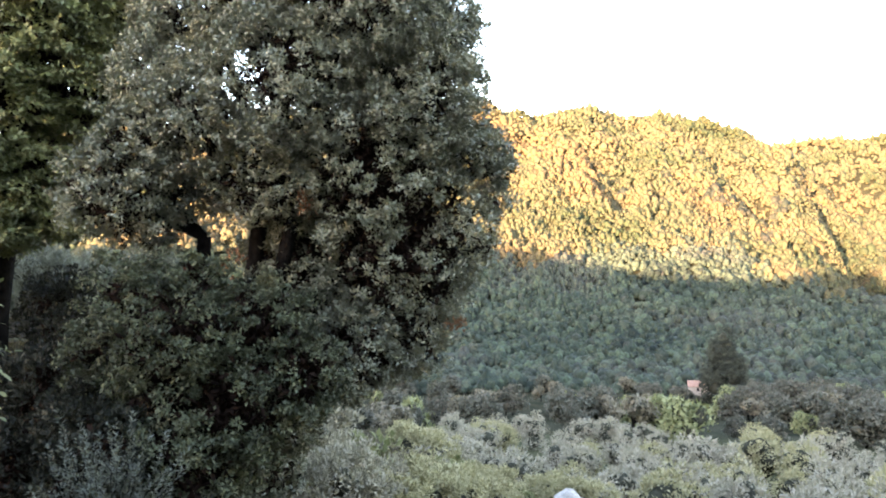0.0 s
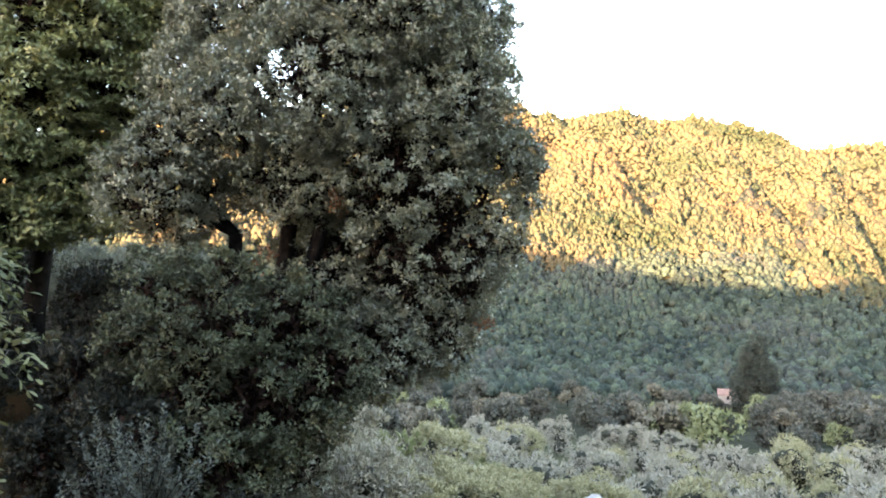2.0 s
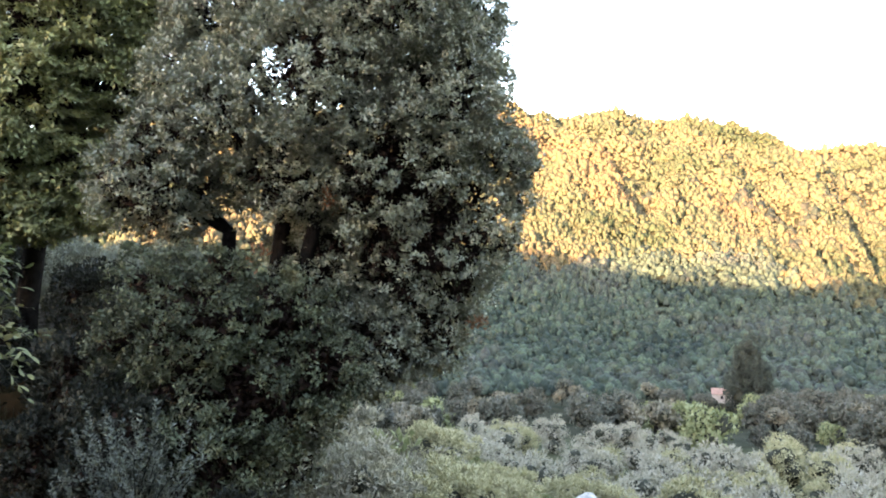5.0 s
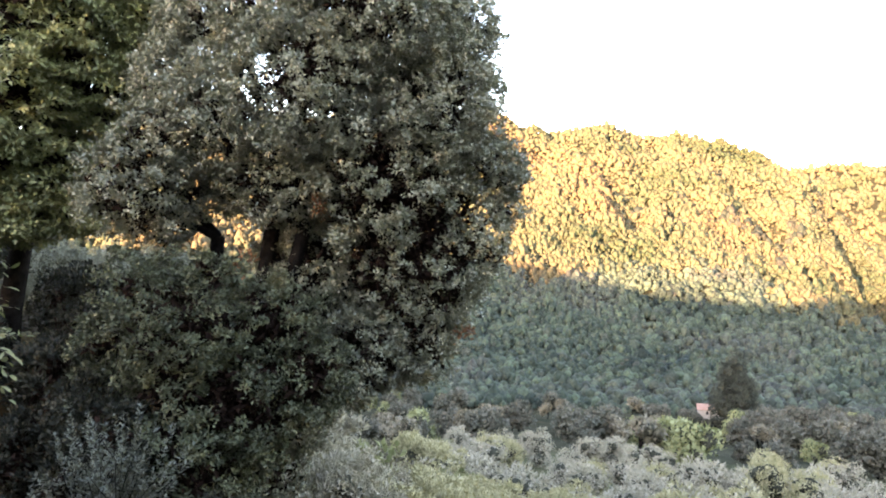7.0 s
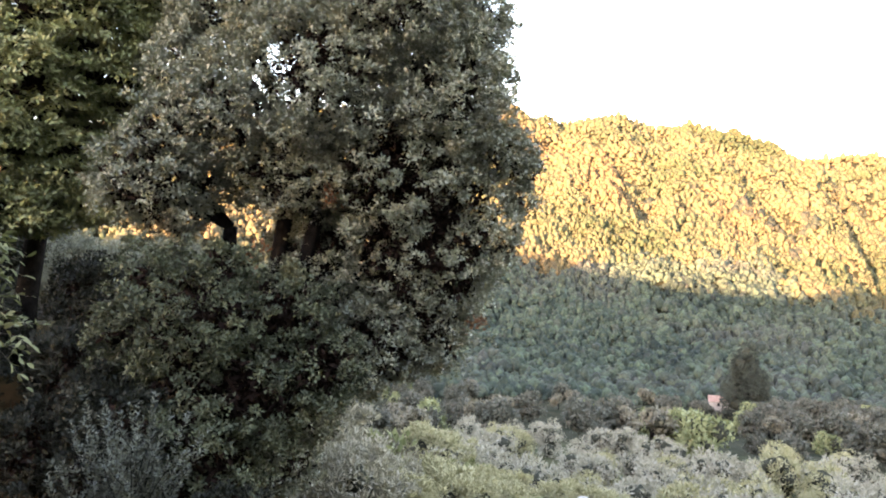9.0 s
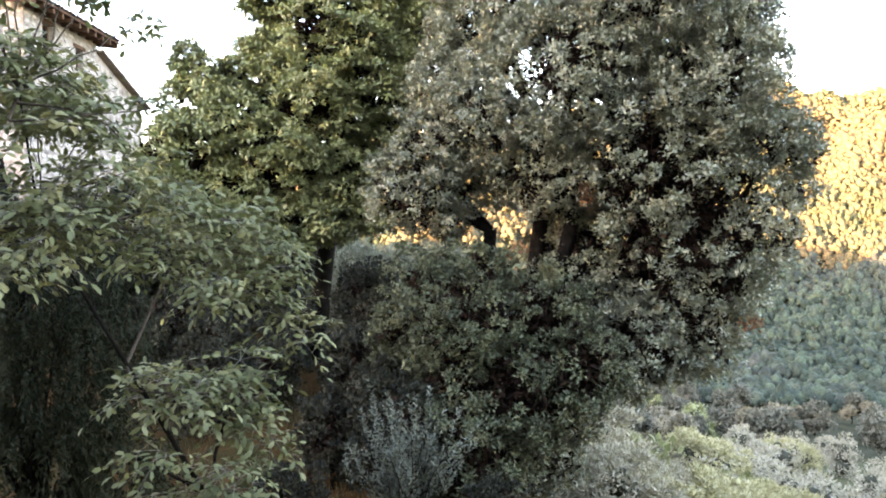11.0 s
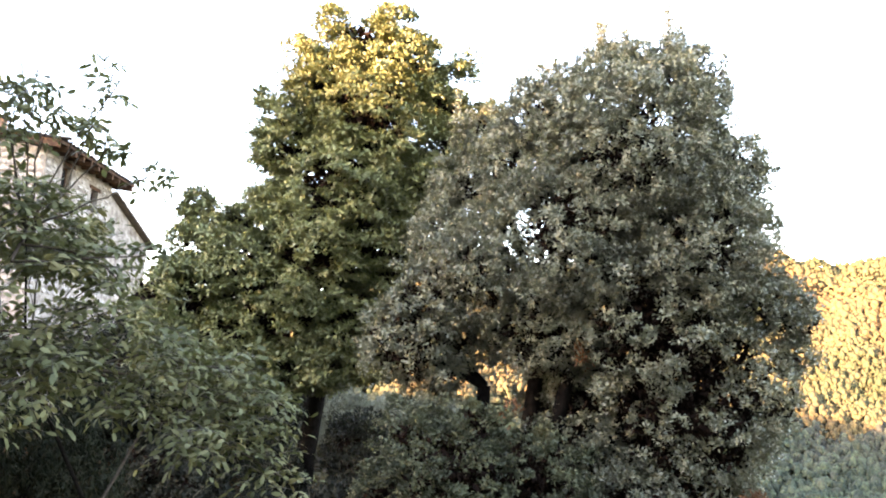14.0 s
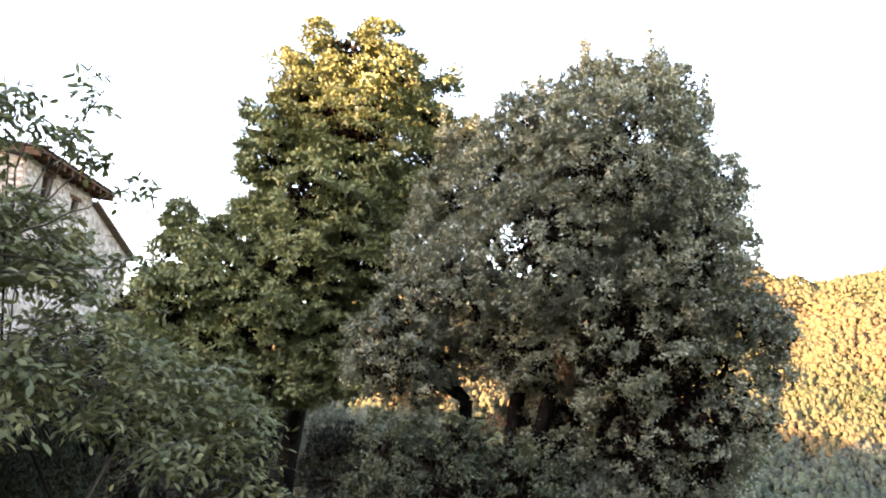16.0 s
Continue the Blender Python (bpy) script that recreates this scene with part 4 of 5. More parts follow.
# ---------------------------------------------------------------- the grove and the shrubs of the valley
def small_tree(name, seed, mat, radius, tall, leaf, wide, per, label, category, group, trunk=M_TWIG, count=7, conic=0.0, dense=7.0, low=0.3, heart=0.66, fleck=0, clump=0.17):
    """A tree at the origin: trunk, boughs and a ragged crown."""
    rng = np.random.default_rng(seed)
    tree = thing(name, (0, 0, 0), label, category, group)
    lob = []
    for k in range(count):
        a, q = rng.uniform(0, 6.28), rng.random() ** 0.6
        h = low + (0.85 - low) * rng.random()
        out = radius * 0.62 * q * (1 - conic * h)
        lob.append((out * np.cos(a), out * np.sin(a), tall * h, radius * (0.36 + 0.22 * rng.random()) * (1 - 0.6 * conic * h)))
    lob.append((0, 0, tall * 0.72, radius * 0.45 * (1 - 0.5 * conic)))
    if conic:
        lob.append((0, 0, tall * 0.92, radius * 0.28))
    ps = [tube(bent((0, 0, -0.5), (0.05 * radius, 0, tall * 0.45), rng, 6, 0, 0.05), np.linspace(0.06, 0.04, 6) * radius, 7)]
    for c in lob:
        ps.append(tube(bent((0, 0, tall * 0.3), c[:3], rng, 5, 0, 0.06), np.linspace(0.05, 0.012, 5) * radius, 5))
    v, t = joined(ps)
    piece("trunk", raw_mesh("trunk", v, t, trunk), tree)
    P, O = lobe_clumps(rng, lob, dense / radius ** 2, inner=0.05, stray=0.12)
    v, t = tufts(rng, P, O, per, radius * clump, leaf, wide, up=0.5, flat=0.85, least=0.3, wild=0.4, ray=0.8, flatten=0.6)
    if fleck:
        d = [unit(rng.standard_normal((fleck, 3)) + (0, 0, 0.3)) for _ in lob]
        p = [np.array(c[:3]) + q * (c[3] * rng.uniform(0.72, 1.08, (fleck, 1))) for c, q in zip(lob, d)]
        v, t = joined([(v, t), flecks(rng, np.vstack(p), np.vstack(d), wide * 2.4)])
    hearts = []
    if not heart:
        dark_inner_twigs(rng, lob, 700 / radius ** 3, radius * 0.16, radius * 0.08, 0.0, 0.75, tree, np.zeros(3))
    if heart < 0:
        hearts.append(core(rng, lob, 6500 / radius ** 3 * -heart, leaf * 1.15, wide * 2.0, 0.0, 0.84))
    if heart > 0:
        # dark balls stand in for the shade between the leaf tufts
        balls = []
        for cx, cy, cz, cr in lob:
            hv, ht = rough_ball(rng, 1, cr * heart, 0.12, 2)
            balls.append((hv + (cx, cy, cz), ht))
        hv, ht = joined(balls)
        tagged(piece("inner_shade", raw_mesh("inner_shade", hv, ht, M_HEART_SHADE), tree), "dark balls inside the crown, coloured as its inner shade", kind="stuff")
    v, t = joined([(v, t)] + hearts)
    piece("crown", raw_mesh("crown", v, t, mat), tree)
    return tree


def spread(tree, rng, xs, ys, sizes):
    first = True
    for x, y, s in zip(xs, ys, sizes):
        m = Matrix.LocRotScale((x, y, float(height(x, y)) - 0.1), Euler((0, 0, rng.uniform(0, 6.28))), (s, s, s * rng.uniform(0.85, 1.15)))
        if first:
            tree.matrix_basis = m
            first = False
        else:
            c = copy_thing(tree, m)
            c.scale = (s, s, s)


def polar(az, r):
    return r * math.sin(radians(az)), r * math.cos(radians(az))


rng = np.random.default_rng(31)
spots = [[], [], [], []]
for row, r in enumerate(np.geomspace(46, 124, 11)):
    gap_m = 5.6 + 0.006 * r
    for az in np.arange(-9, 37, math.degrees(gap_m / r)):
        a, q = az + rng.uniform(-0.35, 0.35) * math.degrees(gap_m / r), r * rng.uniform(0.96, 1.04)
        if q > 112 + 8 * math.sin(a * 0.5) or rng.random() < 0.06:
            continue
        spots[rng.integers(0, 4)].append((*polar(a, q), rng.uniform(0.75, 1.15)))
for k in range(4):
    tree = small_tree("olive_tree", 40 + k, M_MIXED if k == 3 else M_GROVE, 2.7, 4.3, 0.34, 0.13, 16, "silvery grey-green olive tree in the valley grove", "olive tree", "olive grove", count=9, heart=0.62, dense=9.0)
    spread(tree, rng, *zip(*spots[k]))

kinds = ((M_GREEN, "bright green leafy shrub at the edge of the grove"), (M_DARK, "dark green evergreen shrub below the wood"), (M_RUST, "brownish autumn shrub below the wood"))
for k, (mat, label) in enumerate(kinds):
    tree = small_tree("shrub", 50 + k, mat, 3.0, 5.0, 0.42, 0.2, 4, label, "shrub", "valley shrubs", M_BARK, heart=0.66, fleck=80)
    pts = []
    for _ in range((16, 54, 22)[k]):
        r, az = rng.uniform(122, 235), rng.uniform(-9, 37)
        if not (18.9 < az < 22.3 and r > 135):
            pts.append((*polar(az, r), rng.uniform(0.7, 1.5)))
    spread(tree, rng, *zip(*pts))

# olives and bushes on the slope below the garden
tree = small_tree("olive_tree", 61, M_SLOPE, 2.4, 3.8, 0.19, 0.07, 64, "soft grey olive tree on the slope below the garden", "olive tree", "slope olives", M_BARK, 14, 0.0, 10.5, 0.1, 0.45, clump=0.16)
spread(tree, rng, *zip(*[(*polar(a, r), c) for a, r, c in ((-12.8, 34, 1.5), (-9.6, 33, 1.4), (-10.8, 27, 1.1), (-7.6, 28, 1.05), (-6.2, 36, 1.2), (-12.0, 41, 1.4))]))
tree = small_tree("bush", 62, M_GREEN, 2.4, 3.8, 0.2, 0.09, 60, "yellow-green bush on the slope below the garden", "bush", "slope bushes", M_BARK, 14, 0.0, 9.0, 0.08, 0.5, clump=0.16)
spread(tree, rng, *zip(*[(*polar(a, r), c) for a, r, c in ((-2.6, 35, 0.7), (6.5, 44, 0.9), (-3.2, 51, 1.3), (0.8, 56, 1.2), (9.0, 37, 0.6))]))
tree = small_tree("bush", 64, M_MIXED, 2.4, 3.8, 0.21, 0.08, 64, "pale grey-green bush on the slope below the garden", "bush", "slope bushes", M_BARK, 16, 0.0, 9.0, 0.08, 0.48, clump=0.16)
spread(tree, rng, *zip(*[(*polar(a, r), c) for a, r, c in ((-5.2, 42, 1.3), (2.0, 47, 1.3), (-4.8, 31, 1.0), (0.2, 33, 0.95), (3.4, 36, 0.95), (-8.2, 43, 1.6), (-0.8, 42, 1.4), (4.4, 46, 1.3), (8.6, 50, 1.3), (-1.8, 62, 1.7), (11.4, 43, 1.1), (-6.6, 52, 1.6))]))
tree = small_tree("shrub", 63, M_RUST, 2.0, 4.6, 0.14, 0.07, 40, "rusty brown shrub on the slope beside the holm oak", "shrub", "slope bushes", M_BARK, 10, 0.0, 14.0, 0.15, -0.7)
spread(tree, rng, *zip(*[(*polar(a, r), c) for a, r, c in ((-5.0, 47, 1.5), (-3.0, 49, 1.35), (-1.2, 56, 1.2))]))


# ---------------------------------------------------------------- single trees of the valley
pine = small_tree("pine_tree", 71, M_PINE, 5.6, 14.5, 0.5, 0.2, 40, "tall dark conifer standing above the valley shrubs", "pine tree", "", M_BARK, 18, 0.62, 16.0, 0.12)
spread(pine, rng, *zip((*polar(22.75, 214), 1.3)))
big = small_tree("oak_tree", 72, M_DARK, 4.2, 7.5, 0.4, 0.2, 14, "dark round evergreen tree beyond the grove", "tree", "dark valley trees", M_BARK, 9, 0.0, 8.0, heart=0.72, fleck=260)
spread(big, rng, *zip(*[(*polar(a, r), c) for a, r, c in ((31.6, 150, 1.1), (33.2, 128, 0.9), (29.5, 190, 1.2), (26.0, 178, 1.0), (24.4, 186, 1.2), (19.3, 205, 0.75), (22.2, 222, 0.7), (17.0, 200, 1.0), (34.5, 165, 1.3), (27.8, 160, 0.7), (20.1, 216, 0.42), (20.75, 214, 0.36), (21.35, 216, 0.38), (25.2, 196, 1.0), (26.8, 200, 1.15), (28.6, 196, 1.1), (30.3, 180, 1.2), (23.9, 204, 0.8), (32.3, 172, 1.1))]))
lime = small_tree("shrub", 73, M_GREEN, 2.6, 3.6, 0.3, 0.16, 26, "yellow-green shrub at the edge of the olive grove", "shrub", "valley shrubs", M_BARK, 8, 0.0, 8.0)
spread(lime, rng, *zip(*[(*polar(a, r), c) for a, r, c in ((14.9, 121, 0.6), (17.4, 122, 0.65), (18.4, 125, 0.55), (-6.6, 45, 2.0), (-2.0, 96, 1.0), (5.5, 118, 0.9), (0.6, 108, 0.9))]))
grey = small_tree("olive_tree", 74, M_OLIVE, 2.0, 3.4, 0.16, 0.05, 50, "silvery olive tree on the terrace behind the chestnut trunk", "olive tree", "terrace olives", M_TWIG, 9, 0.0, 12.0)
spread(grey, rng, *zip(*[(*polar(a, r), c) for a, r, c in ((-29.0, 38, 1.0), (-26.0, 42, 1.0), (-31.5, 47, 1.0), (-22.5, 45, 1.1), (-24.5, 33, 0.7))]))
under = small_tree("bush", 75, M_UNDER_SHADE, 0.9, 1.5, 0.085, 0.045, 46, "low bush under the garden trees, shade put into its dark colour", "bush", "garden undergrowth", M_BARK, 8, 0.0, 7.0, heart=0)
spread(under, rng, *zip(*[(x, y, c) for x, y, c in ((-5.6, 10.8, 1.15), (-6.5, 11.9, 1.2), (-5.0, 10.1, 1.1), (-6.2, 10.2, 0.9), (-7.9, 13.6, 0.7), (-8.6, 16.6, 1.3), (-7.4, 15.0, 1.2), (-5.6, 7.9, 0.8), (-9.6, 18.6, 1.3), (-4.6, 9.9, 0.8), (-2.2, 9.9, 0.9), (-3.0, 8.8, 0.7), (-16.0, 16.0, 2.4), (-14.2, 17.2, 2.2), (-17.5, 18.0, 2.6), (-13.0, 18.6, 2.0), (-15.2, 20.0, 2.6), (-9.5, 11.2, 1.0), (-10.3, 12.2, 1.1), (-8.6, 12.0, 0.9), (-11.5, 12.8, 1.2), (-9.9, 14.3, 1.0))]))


# ---------------------------------------------------------------- the stone house on the slope
def slab(bm, a, b, c, d, thick):
    """A plate with the top corners a, b, c, d."""
    top = [bm.verts.new(p) for p in (a, b, c, d)]
    low = [bm.verts.new((p[0], p[1], p[2] - thick)) for p in (a, b, c, d)]
    bm.faces.new(top)
    bm.faces.new(low[::-1])
    for k in range(4):
        bm.faces.new((top[k], low[k], low[(k + 1) % 4], top[(k + 1) % 4]))
    bmesh.ops.recalc_face_normals(bm, faces=bm.faces)


def stone_house():
    rng = np.random.default_rng(81)
    gx, gy = -22.13, 16.92
    gz = float(height(gx, gy)) - 1.0
    house = thing("stone_house", (gx, gy, gz), "tall rubble stone house with overhanging tiled roof and timber rafters", "house")
    house.rotation_euler = (0, 0, radians(17.7))
    top = 14.66 - gz                     # height of the wall head at the eave
    wide, deep, t = 7.0, 4.5, 0.5       # x from -wide to 0, y from 0 to deep
    rise = 0.14
    ridge = top + rise * wide / 2
    # gable walls, front and back
    for y0 in (0.0, deep - t):
        bm = bmesh.new()
        pts = [(-wide, 0), (0, 0), (0, top), (-wide / 2, ridge), (-wide, top)]
        f = [bm.verts.new((x, y0, z)) for x, z in pts]
        b = [bm.verts.new((x, y0 + t, z)) for x, z in pts]
        bm.faces.new(f)
        bm.faces.new(b[::-1])
        for k in range(5):
            bm.faces.new((f[k], b[k], b[(k + 1) % 5], f[(k + 1) % 5]))
        bmesh.ops.recalc_face_normals(bm, faces=bm.faces)
        part("gable_wall", bm, M_PLASTER, house)
    # east wall with two openings, built round them
    wins = ((1.35, 0.62, 1.15), (3.3, 0.5, 0.8))        # middle, width, height
    sill = top - 1.5
    head = sill + 1.15
    bm = bmesh.new()
    box(bm, (-t, t, 0), (-0.003, deep - t, sill))
    box(bm, (-t, t, head), (-0.003, deep - t, top - 0.01))
    edge = t
    for m, w, h in wins:
        box(bm, (-t, edge, sill), (-0.003, m - w / 2, head))
        edge = m + w / 2
        if h < 1.1:
            box(bm, (-t, m - w / 2, sill + h), (-0.003, m + w / 2, head))
    box(bm, (-t, edge, sill), (-0.003, deep - t, head))
    part("side_wall", bm, M_PLASTER, house)
    bm = bmesh.new()
    box(bm, (-wide + 0.003, t, 0), (-wide + t, deep - t, top - 0.01))
    part("side_wall", bm, M_PLASTER, house)
    for m, w, h in wins:
        win = piece("window", None, house, "small dark window in the stone wall")
        win.location = (-0.25, m, sill)
        bm = bmesh.new()
        for lo, hi in (((-0.04, -w / 2, 0), (0.04, -w / 2 + 0.06, h)), ((-0.04, w / 2 - 0.06, 0), (0.04, w / 2, h)), ((-0.04, -w / 2 + 0.06, 0), (0.04, w / 2 - 0.06, 0.06)),
                       ((-0.04, -w / 2 + 0.06, h - 0.06), (0.04, w / 2 - 0.06, h)), ((-0.035, -0.025, 0.06), (0.035, 0.025, h - 0.06))):
            box(bm, lo, hi)
        part("frame", bm, M_WOOD, win)
        for sg in (-1, 1):
            bm = bmesh.new()
            y0, y1 = sorted((sg * 0.026, sg * (w / 2 - 0.061)))
            box(bm, (-0.012, y0, 0.061), (0.0, y1, h - 0.061))
            part("pane", bm, M_GLASS, win)
        bm = bmesh.new()
        box(bm, (0.0, -w / 2 - 0.08, -0.08), (0.31, w / 2 + 0.08, -0.003), bevel=0.01)
        part("sill", bm, M_STONE, win)
        bm = bmesh.new()
        box(bm, (-0.02, -w / 2 - 0.15, h + 0.003), (0.27, w / 2 + 0.15, h + 0.16), bevel=0.01)
        part("lintel", bm, M_WOOD, win)
    # roof boards, rafters and tiles
    over, front = 0.75, 0.45
    for sg in (-1, 1):
        bm = bmesh.new()
        ex = 0.0 + over if sg > 0 else -wide - over
        ez = top + 0.14 - rise * over
        slab(bm, (-wide / 2, -front, ridge + 0.14), (ex, -front, ez), (ex, deep + front, ez), (-wide / 2, deep + front, ridge + 0.14), 0.09)
        part("roof_boarding", bm, M_WOOD, house)
    raf = None
    for y in np.arange(-front + 0.06, deep + front, 0.52):
        if raf is None:
            bm = bmesh.new()
            slab(bm, (-0.52, -0.05, 0.0), (over - 0.03, -0.05, -rise * (over + 0.49)), (over - 0.03, 0.05, -rise * (over + 0.49)), (-0.52, 0.05, 0.0), 0.2)
            raf = part("rafter", bm, M_WOOD, house, at=(0, y, top + 0.045 + 0.52 * rise))
        else:
            piece("rafter", raf.data, house, at=(0, y, top + 0.045 + 0.52 * rise))
    bm = bmesh.new()
    for k in range(9):
        a = math.pi * k / 8
        for x in (0.0, 0.46):
            bm.verts.new((x, 0.115 * math.cos(a), 0.09 * math.sin(a)))
    bm.verts.ensure_lookup_table()
    for k in range(8):
        bm.faces.new((bm.verts[2 * k], bm.verts[2 * k + 1], bm.verts[2 * k + 3], bm.verts[2 * k + 2]))
    bmesh.ops.solidify(bm, geom=bm.faces[:], thickness=0.018)
    tile = bpy.data.meshes.new("roof_tile")
    bm.to_mesh(tile)
    bm.free()
    tile.materials.append(M_TILE)
    tilt = math.atan(rise)
    for row in range(4):
        for y in np.arange(-front + 0.1, deep + front, 0.235):
            x = over - 0.42 - row * 0.38 + rng.uniform(-0.02, 0.02)
            o = piece("roof_tile", tile, house, at=(x, y + rng.uniform(-0.015, 0.015), top + 0.165 - rise * x))
            o.rotation_euler = (0, tilt, rng.uniform(-0.05, 0.05))
    for k in range(11):
        for sg in (-1, 1):
            x = -wide / 2 + sg * (0.3 + 0.38 * k)
            o = piece("roof_tile", tile, house, at=(x if sg > 0 else x, -front + 0.1, ridge + 0.2 - rise * abs(x + wide / 2)))
            o.rotation_euler = (0, sg * tilt, 0)
    # lower lean-to at the far end
    bm = bmesh.new()
    pts = [(deep + 0.003, 0), (deep + 3.6, 0), (deep + 3.6, top - 1.95), (deep + 0.003, top - 0.5)]
    f = [bm.verts.new((0.0, y, z)) for y, z in pts]
    b = [bm.verts.new((-4.5, y, z)) for y, z in pts]
    bm.faces.new(f)
    bm.faces.new(b[::-1])
    for k in range(4):
        bm.faces.new((f[k], b[k], b[(k + 1) % 4], f[(k + 1) % 4]))
    bmesh.ops.recalc_face_normals(bm, faces=bm.faces)
    part("lean_to_wall", bm, M_PLASTER, house)
    bm = bmesh.new()
    slope = 1.45 / 3.6
    slab(bm, (0.3, deep + 0.01, top - 0.36), (0.3, deep + 3.95, top - 0.36 - slope * 3.94), (-4.6, deep + 3.95, top - 0.36 - slope * 3.94), (-4.6, deep + 0.01, top - 0.36), 0.1)
    part("lean_to_roof", bm, M_TILE, house)
    # chimney
    cx, cy, cz = -wide / 2 + 0.5, 1.0, ridge
    ch = piece("chimney", None, house, "brick chimney stack")
    ch.location = (cx, cy, cz)
    bm = bmesh.new()
    box(bm, (-0.35, -0.3, -0.5), (0.35, 0.3, 1.0), bevel=0.015)
    part("stack", bm, M_BRICK, ch)
    bm = bmesh.new()
    box(bm, (-0.43, -0.38, 1.003), (0.43, 0.38, 1.1), bevel=0.02)
    part("cap", bm, M_STONE, ch)
    # proud stones of the rubble walls
    var = []
    for _ in range(5):
        bm = bmesh.new()
        bmesh.ops.create_icosphere(bm, subdivisions=1, radius=1.0)
        for v in bm.verts:
            v.co *= 1 + 0.16 * rng.standard_normal()
            v.co = Vector((max(-0.8, min(0.8, v.co.x)), max(-0.8, min(0.8, v.co.y)), max(-0.75, min(0.75, v.co.z))))
        me = bpy.data.meshes.new("stone")
        bm.to_mesh(me)
        bm.free()
        me.materials.append(M_STONE2)
        var.append(me)
    z = top - 0.25
    while z > top - 5.2:
        h = rng.uniform(0.16, 0.3)
        for face in (0, 1):
            a = 0.05
            end = 3.2 if face == 0 else deep
            while a < end - 0.1:
                w = rng.uniform(0.2, 0.5)
                mid = a + w / 2
                clash = face == 1 and sill - 0.35 < z < head + 0.3 and any(abs(mid - m) < ww / 2 + w / 2 + 0.05 for m, ww, _ in wins)
                if not clash:
                    o = piece("stone", var[rng.integers(0, 5)], house)
                    o.location = (-mid, 0.01, z - h / 2) if face == 0 else (-0.01, mid, z - h / 2)
                    o.scale = (w * 0.56, 0.09, h * 0.58) if face == 0 else (0.09, w * 0.56, h * 0.58)
                a += w + 0.03
        z -= h + 0.03


M_STONE2 = rough_mat("pale_rubble_stone", [(0.3, (0.38, 0.33, 0.3)), (0.7, (0.64, 0.59, 0.54))], 4, 0.6, 16)
stone_house()


def farm_house():
    """The small pale house among the trees of the valley."""
    x, y = polar(21.05, 226)
    gz = float(height(x, y)) + 0.2
    house = thing("farm_house", (x, y, gz), "small pale farmhouse with a faded tile roof among trees", "house")
    house.rotation_euler = (0, 0, radians(72))
    house.scale = (0.75, 0.75, 0.75)
    bm = bmesh.new()
    pts = [(-3, 0), (3, 0), (3, 5.0), (0, 6.6), (-3, 5.0)]
    f = [bm.verts.new((px, -5, pz)) for px, pz in pts]
    b = [bm.verts.new((px, 5, pz)) for px, pz in pts]
    bm.faces.new(f)
    bm.faces.new(b[::-1])
    for k in range(5):
        bm.faces.new((f[k], b[k], b[(k + 1) % 5], f[(k + 1) % 5]))
    bmesh.ops.recalc_face_normals(bm, faces=bm.faces)
    part("wall", bm, M_PINK, house)
    for sg in (-1, 1):
        bm = bmesh.new()
        slab(bm, (0, -5.4, 6.85), (sg * 3.5, -5.4, 4.98), (sg * 3.5, 5.4, 4.98), (0, 5.4, 6.85), 0.15)
        part("roof", bm, M_SALMON, house)
    for px, py, ax in ((0.9, -5, 0), (-0.9, -5, 0), (-3, -2.5, 1), (-3, 1.5, 1)):
        win = piece("window", None, house)
        win.location = (px, py, 3.2)
        bm = bmesh.new()
        box(bm, (-0.4, -0.06, 0), (0.4, 0.06, 1.2)) if ax == 0 else box(bm, (-0.06, -0.4, 0), (0.06, 0.4, 1.2))
        part("pane", bm, M_GLASS, win)
        bm = bmesh.new()
        box(bm, (-0.5, -0.12, -0.12), (0.5, 0.12, -0.01)) if ax == 0 else box(bm, (-0.12, -0.5, -0.12), (0.12, 0.5, -0.01))
        part("sill", bm, M_STONE, win)


M_SALMON = rough_mat("faded_salmon_tile", [(0.3, (0.27, 0.16, 0.12)), (0.7, (0.42, 0.27, 0.21))], 0.9, 0.5, 5)
M_PINK = rough_mat("faded_pink_plaster", [(0.3, (0.36, 0.31, 0.26)), (0.7, (0.52, 0.46, 0.4))], 0.6, 0.3, 3)
farm_house()


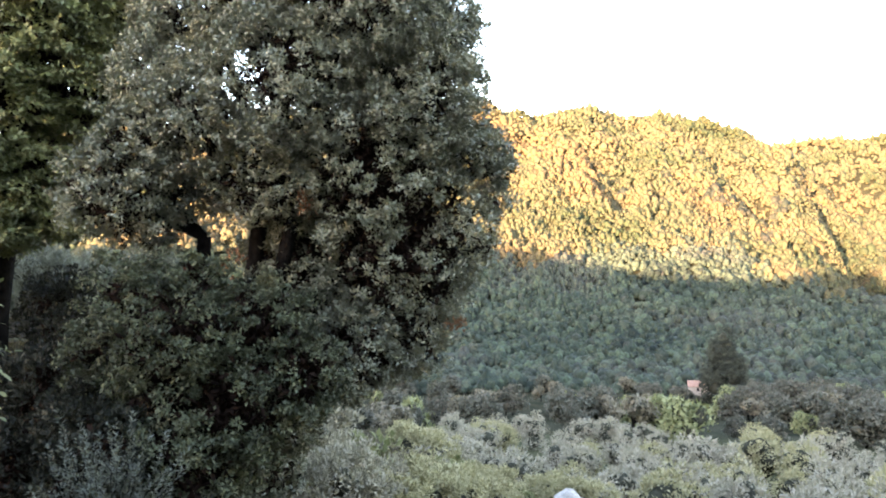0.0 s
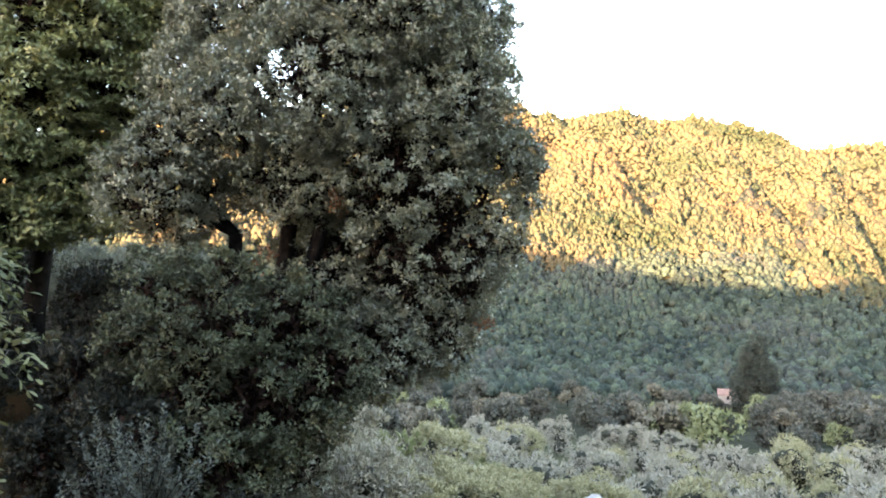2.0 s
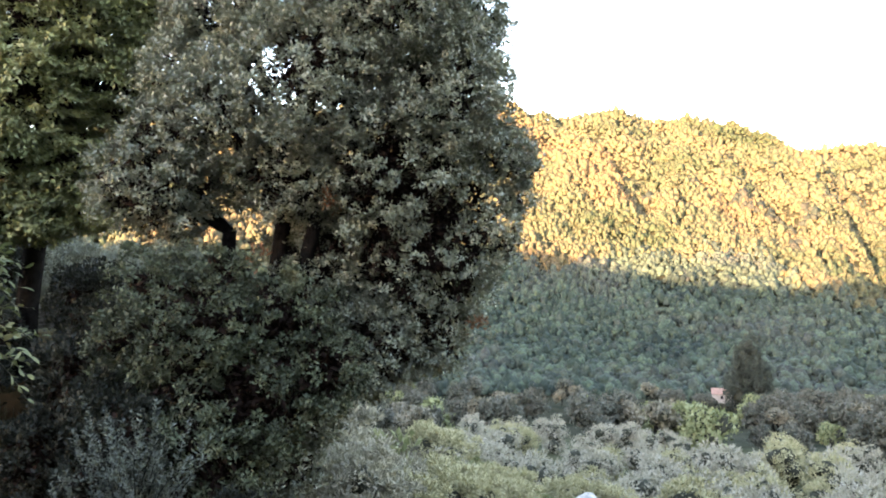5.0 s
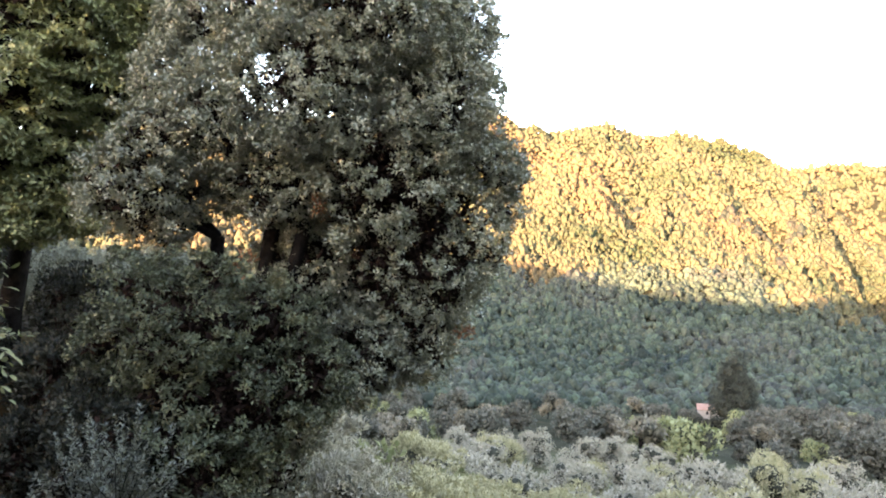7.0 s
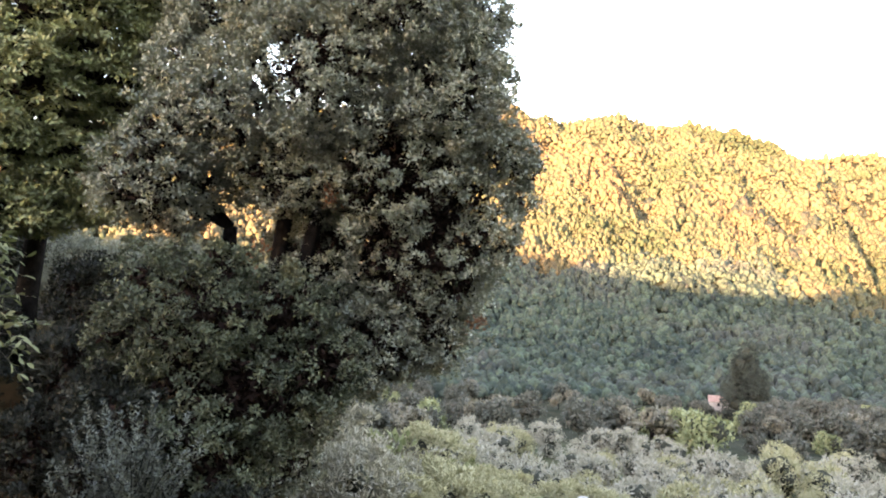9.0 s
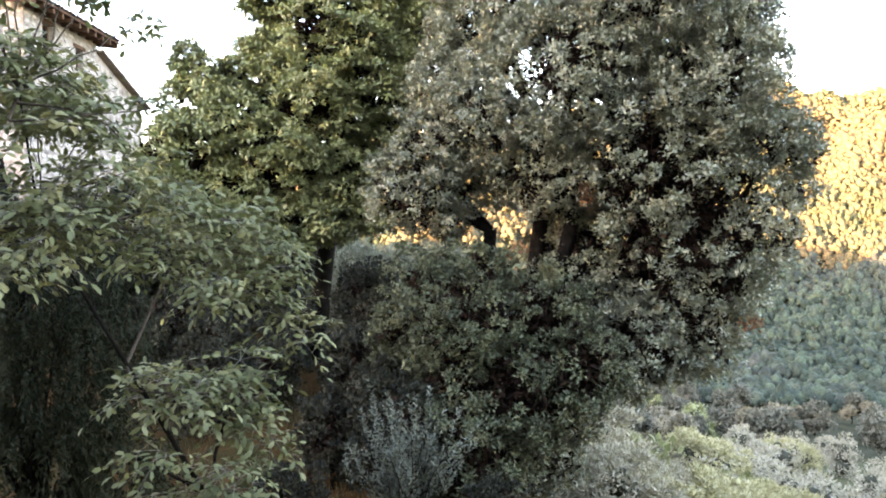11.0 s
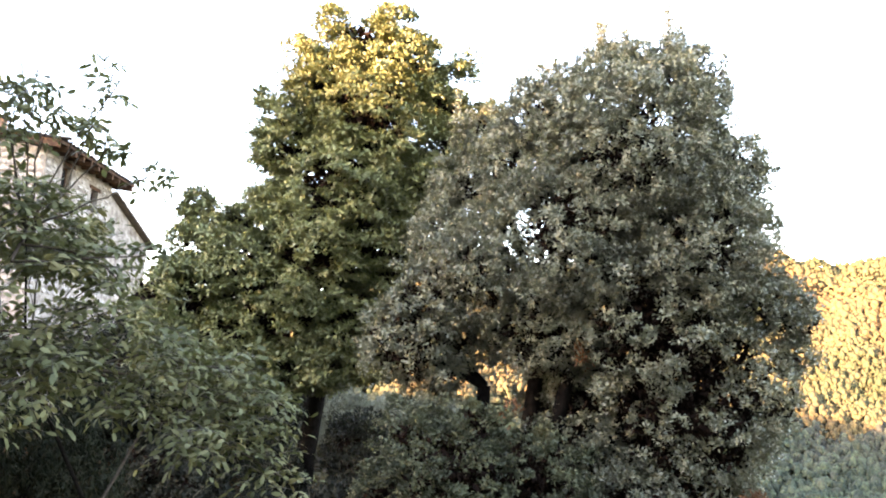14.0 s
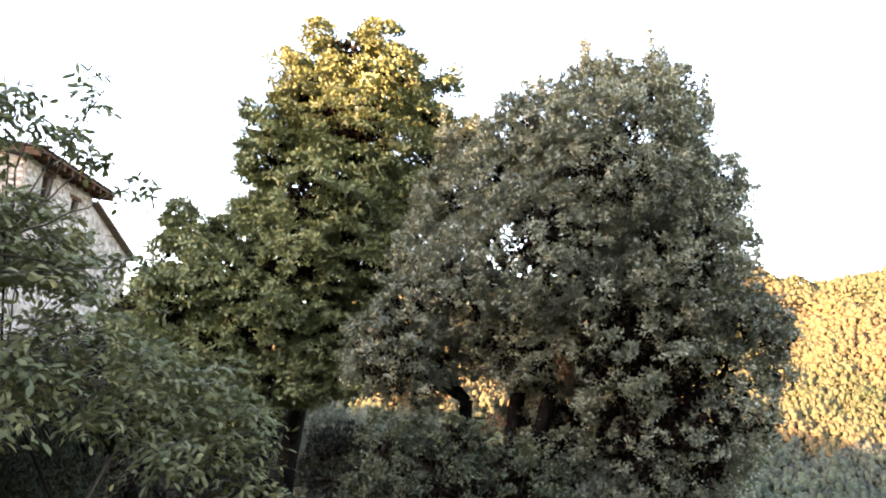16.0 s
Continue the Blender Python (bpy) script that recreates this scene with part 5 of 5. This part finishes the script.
def dry_stone_wall():
    """The low grey terrace wall behind the chestnut."""
    rng = np.random.default_rng(83)
    x0, y0 = -15.2, 21.6
    wall = thing("terrace_wall", (x0, y0, float(height(x0, y0))), "low dry-laid grey stone terrace wall", "wall")
    wall.rotation_euler = (0, 0, radians(14))
    var = []
    for _ in range(6):
        bm = bmesh.new()
        bmesh.ops.create_icosphere(bm, subdivisions=2, radius=1.0)
        for v in bm.verts:
            v.co *= 1 + 0.10 * rng.standard_normal()
            v.co = Vector((max(-0.8, min(0.8, v.co.x)), max(-0.8, min(0.8, v.co.y)), max(-0.75, min(0.75, v.co.z))))
        me = bpy.data.meshes.new("stone")
        bm.to_mesh(me)
        bm.free()
        me.materials.append(M_STONE)
        var.append(me)
    z = -0.1
    while z < 0.62:
        h = rng.uniform(0.1, 0.2)
        a = rng.uniform(0, 0.2)
        while a < 3.6:
            w = rng.uniform(0.15, 0.38)
            o = piece("stone", var[rng.integers(0, 6)], wall)
            o.location = (a + w / 2, rng.uniform(-0.04, 0.04) + 0.06 * z, z + h / 2)
            o.scale = (w * 0.62, 0.2, h * 0.66)
            o.rotation_euler = (0, rng.uniform(-0.08, 0.08), rng.uniform(-0.1, 0.1))
            a += w
        z += h * 0.95


dry_stone_wall()


# ---------------------------------------------------------------- dry grass on the garden slope
def dry_grass():
    rng = np.random.default_rng(91)
    n = 16000
    a, r = np.radians(rng.uniform(-52, -14, n)), rng.uniform(6.5, 24, n)
    x, y = r * np.sin(a), r * np.cos(a)
    keep = wave(x, y, 3.5, 17) > -0.5
    x, y = x[keep], y[keep]
    pos = np.stack([x, y, height(x, y) - 0.02], -1)
    axis = unit(np.array([0, 0, 1.0]) + 0.5 * rng.standard_normal(pos.shape))
    face = unit(rng.standard_normal(pos.shape))
    v, t = leaves(pos, axis, face, 0.22, 0.016, 0.1, rng)
    tagged(new("grass", raw_mesh("grass", v, t, M_GRASS)), "sparse dry grass on the garden slope", "grass", kind="stuff")


M_GRASS = leaf_mat("dry_grass_blade", (0.035, 0.033, 0.012), (0.075, 0.056, 0.023), (0.12, 0.09, 0.042), (0.055, 0.07, 0.022), 0.5, 0.7, 0.3)
dry_grass()
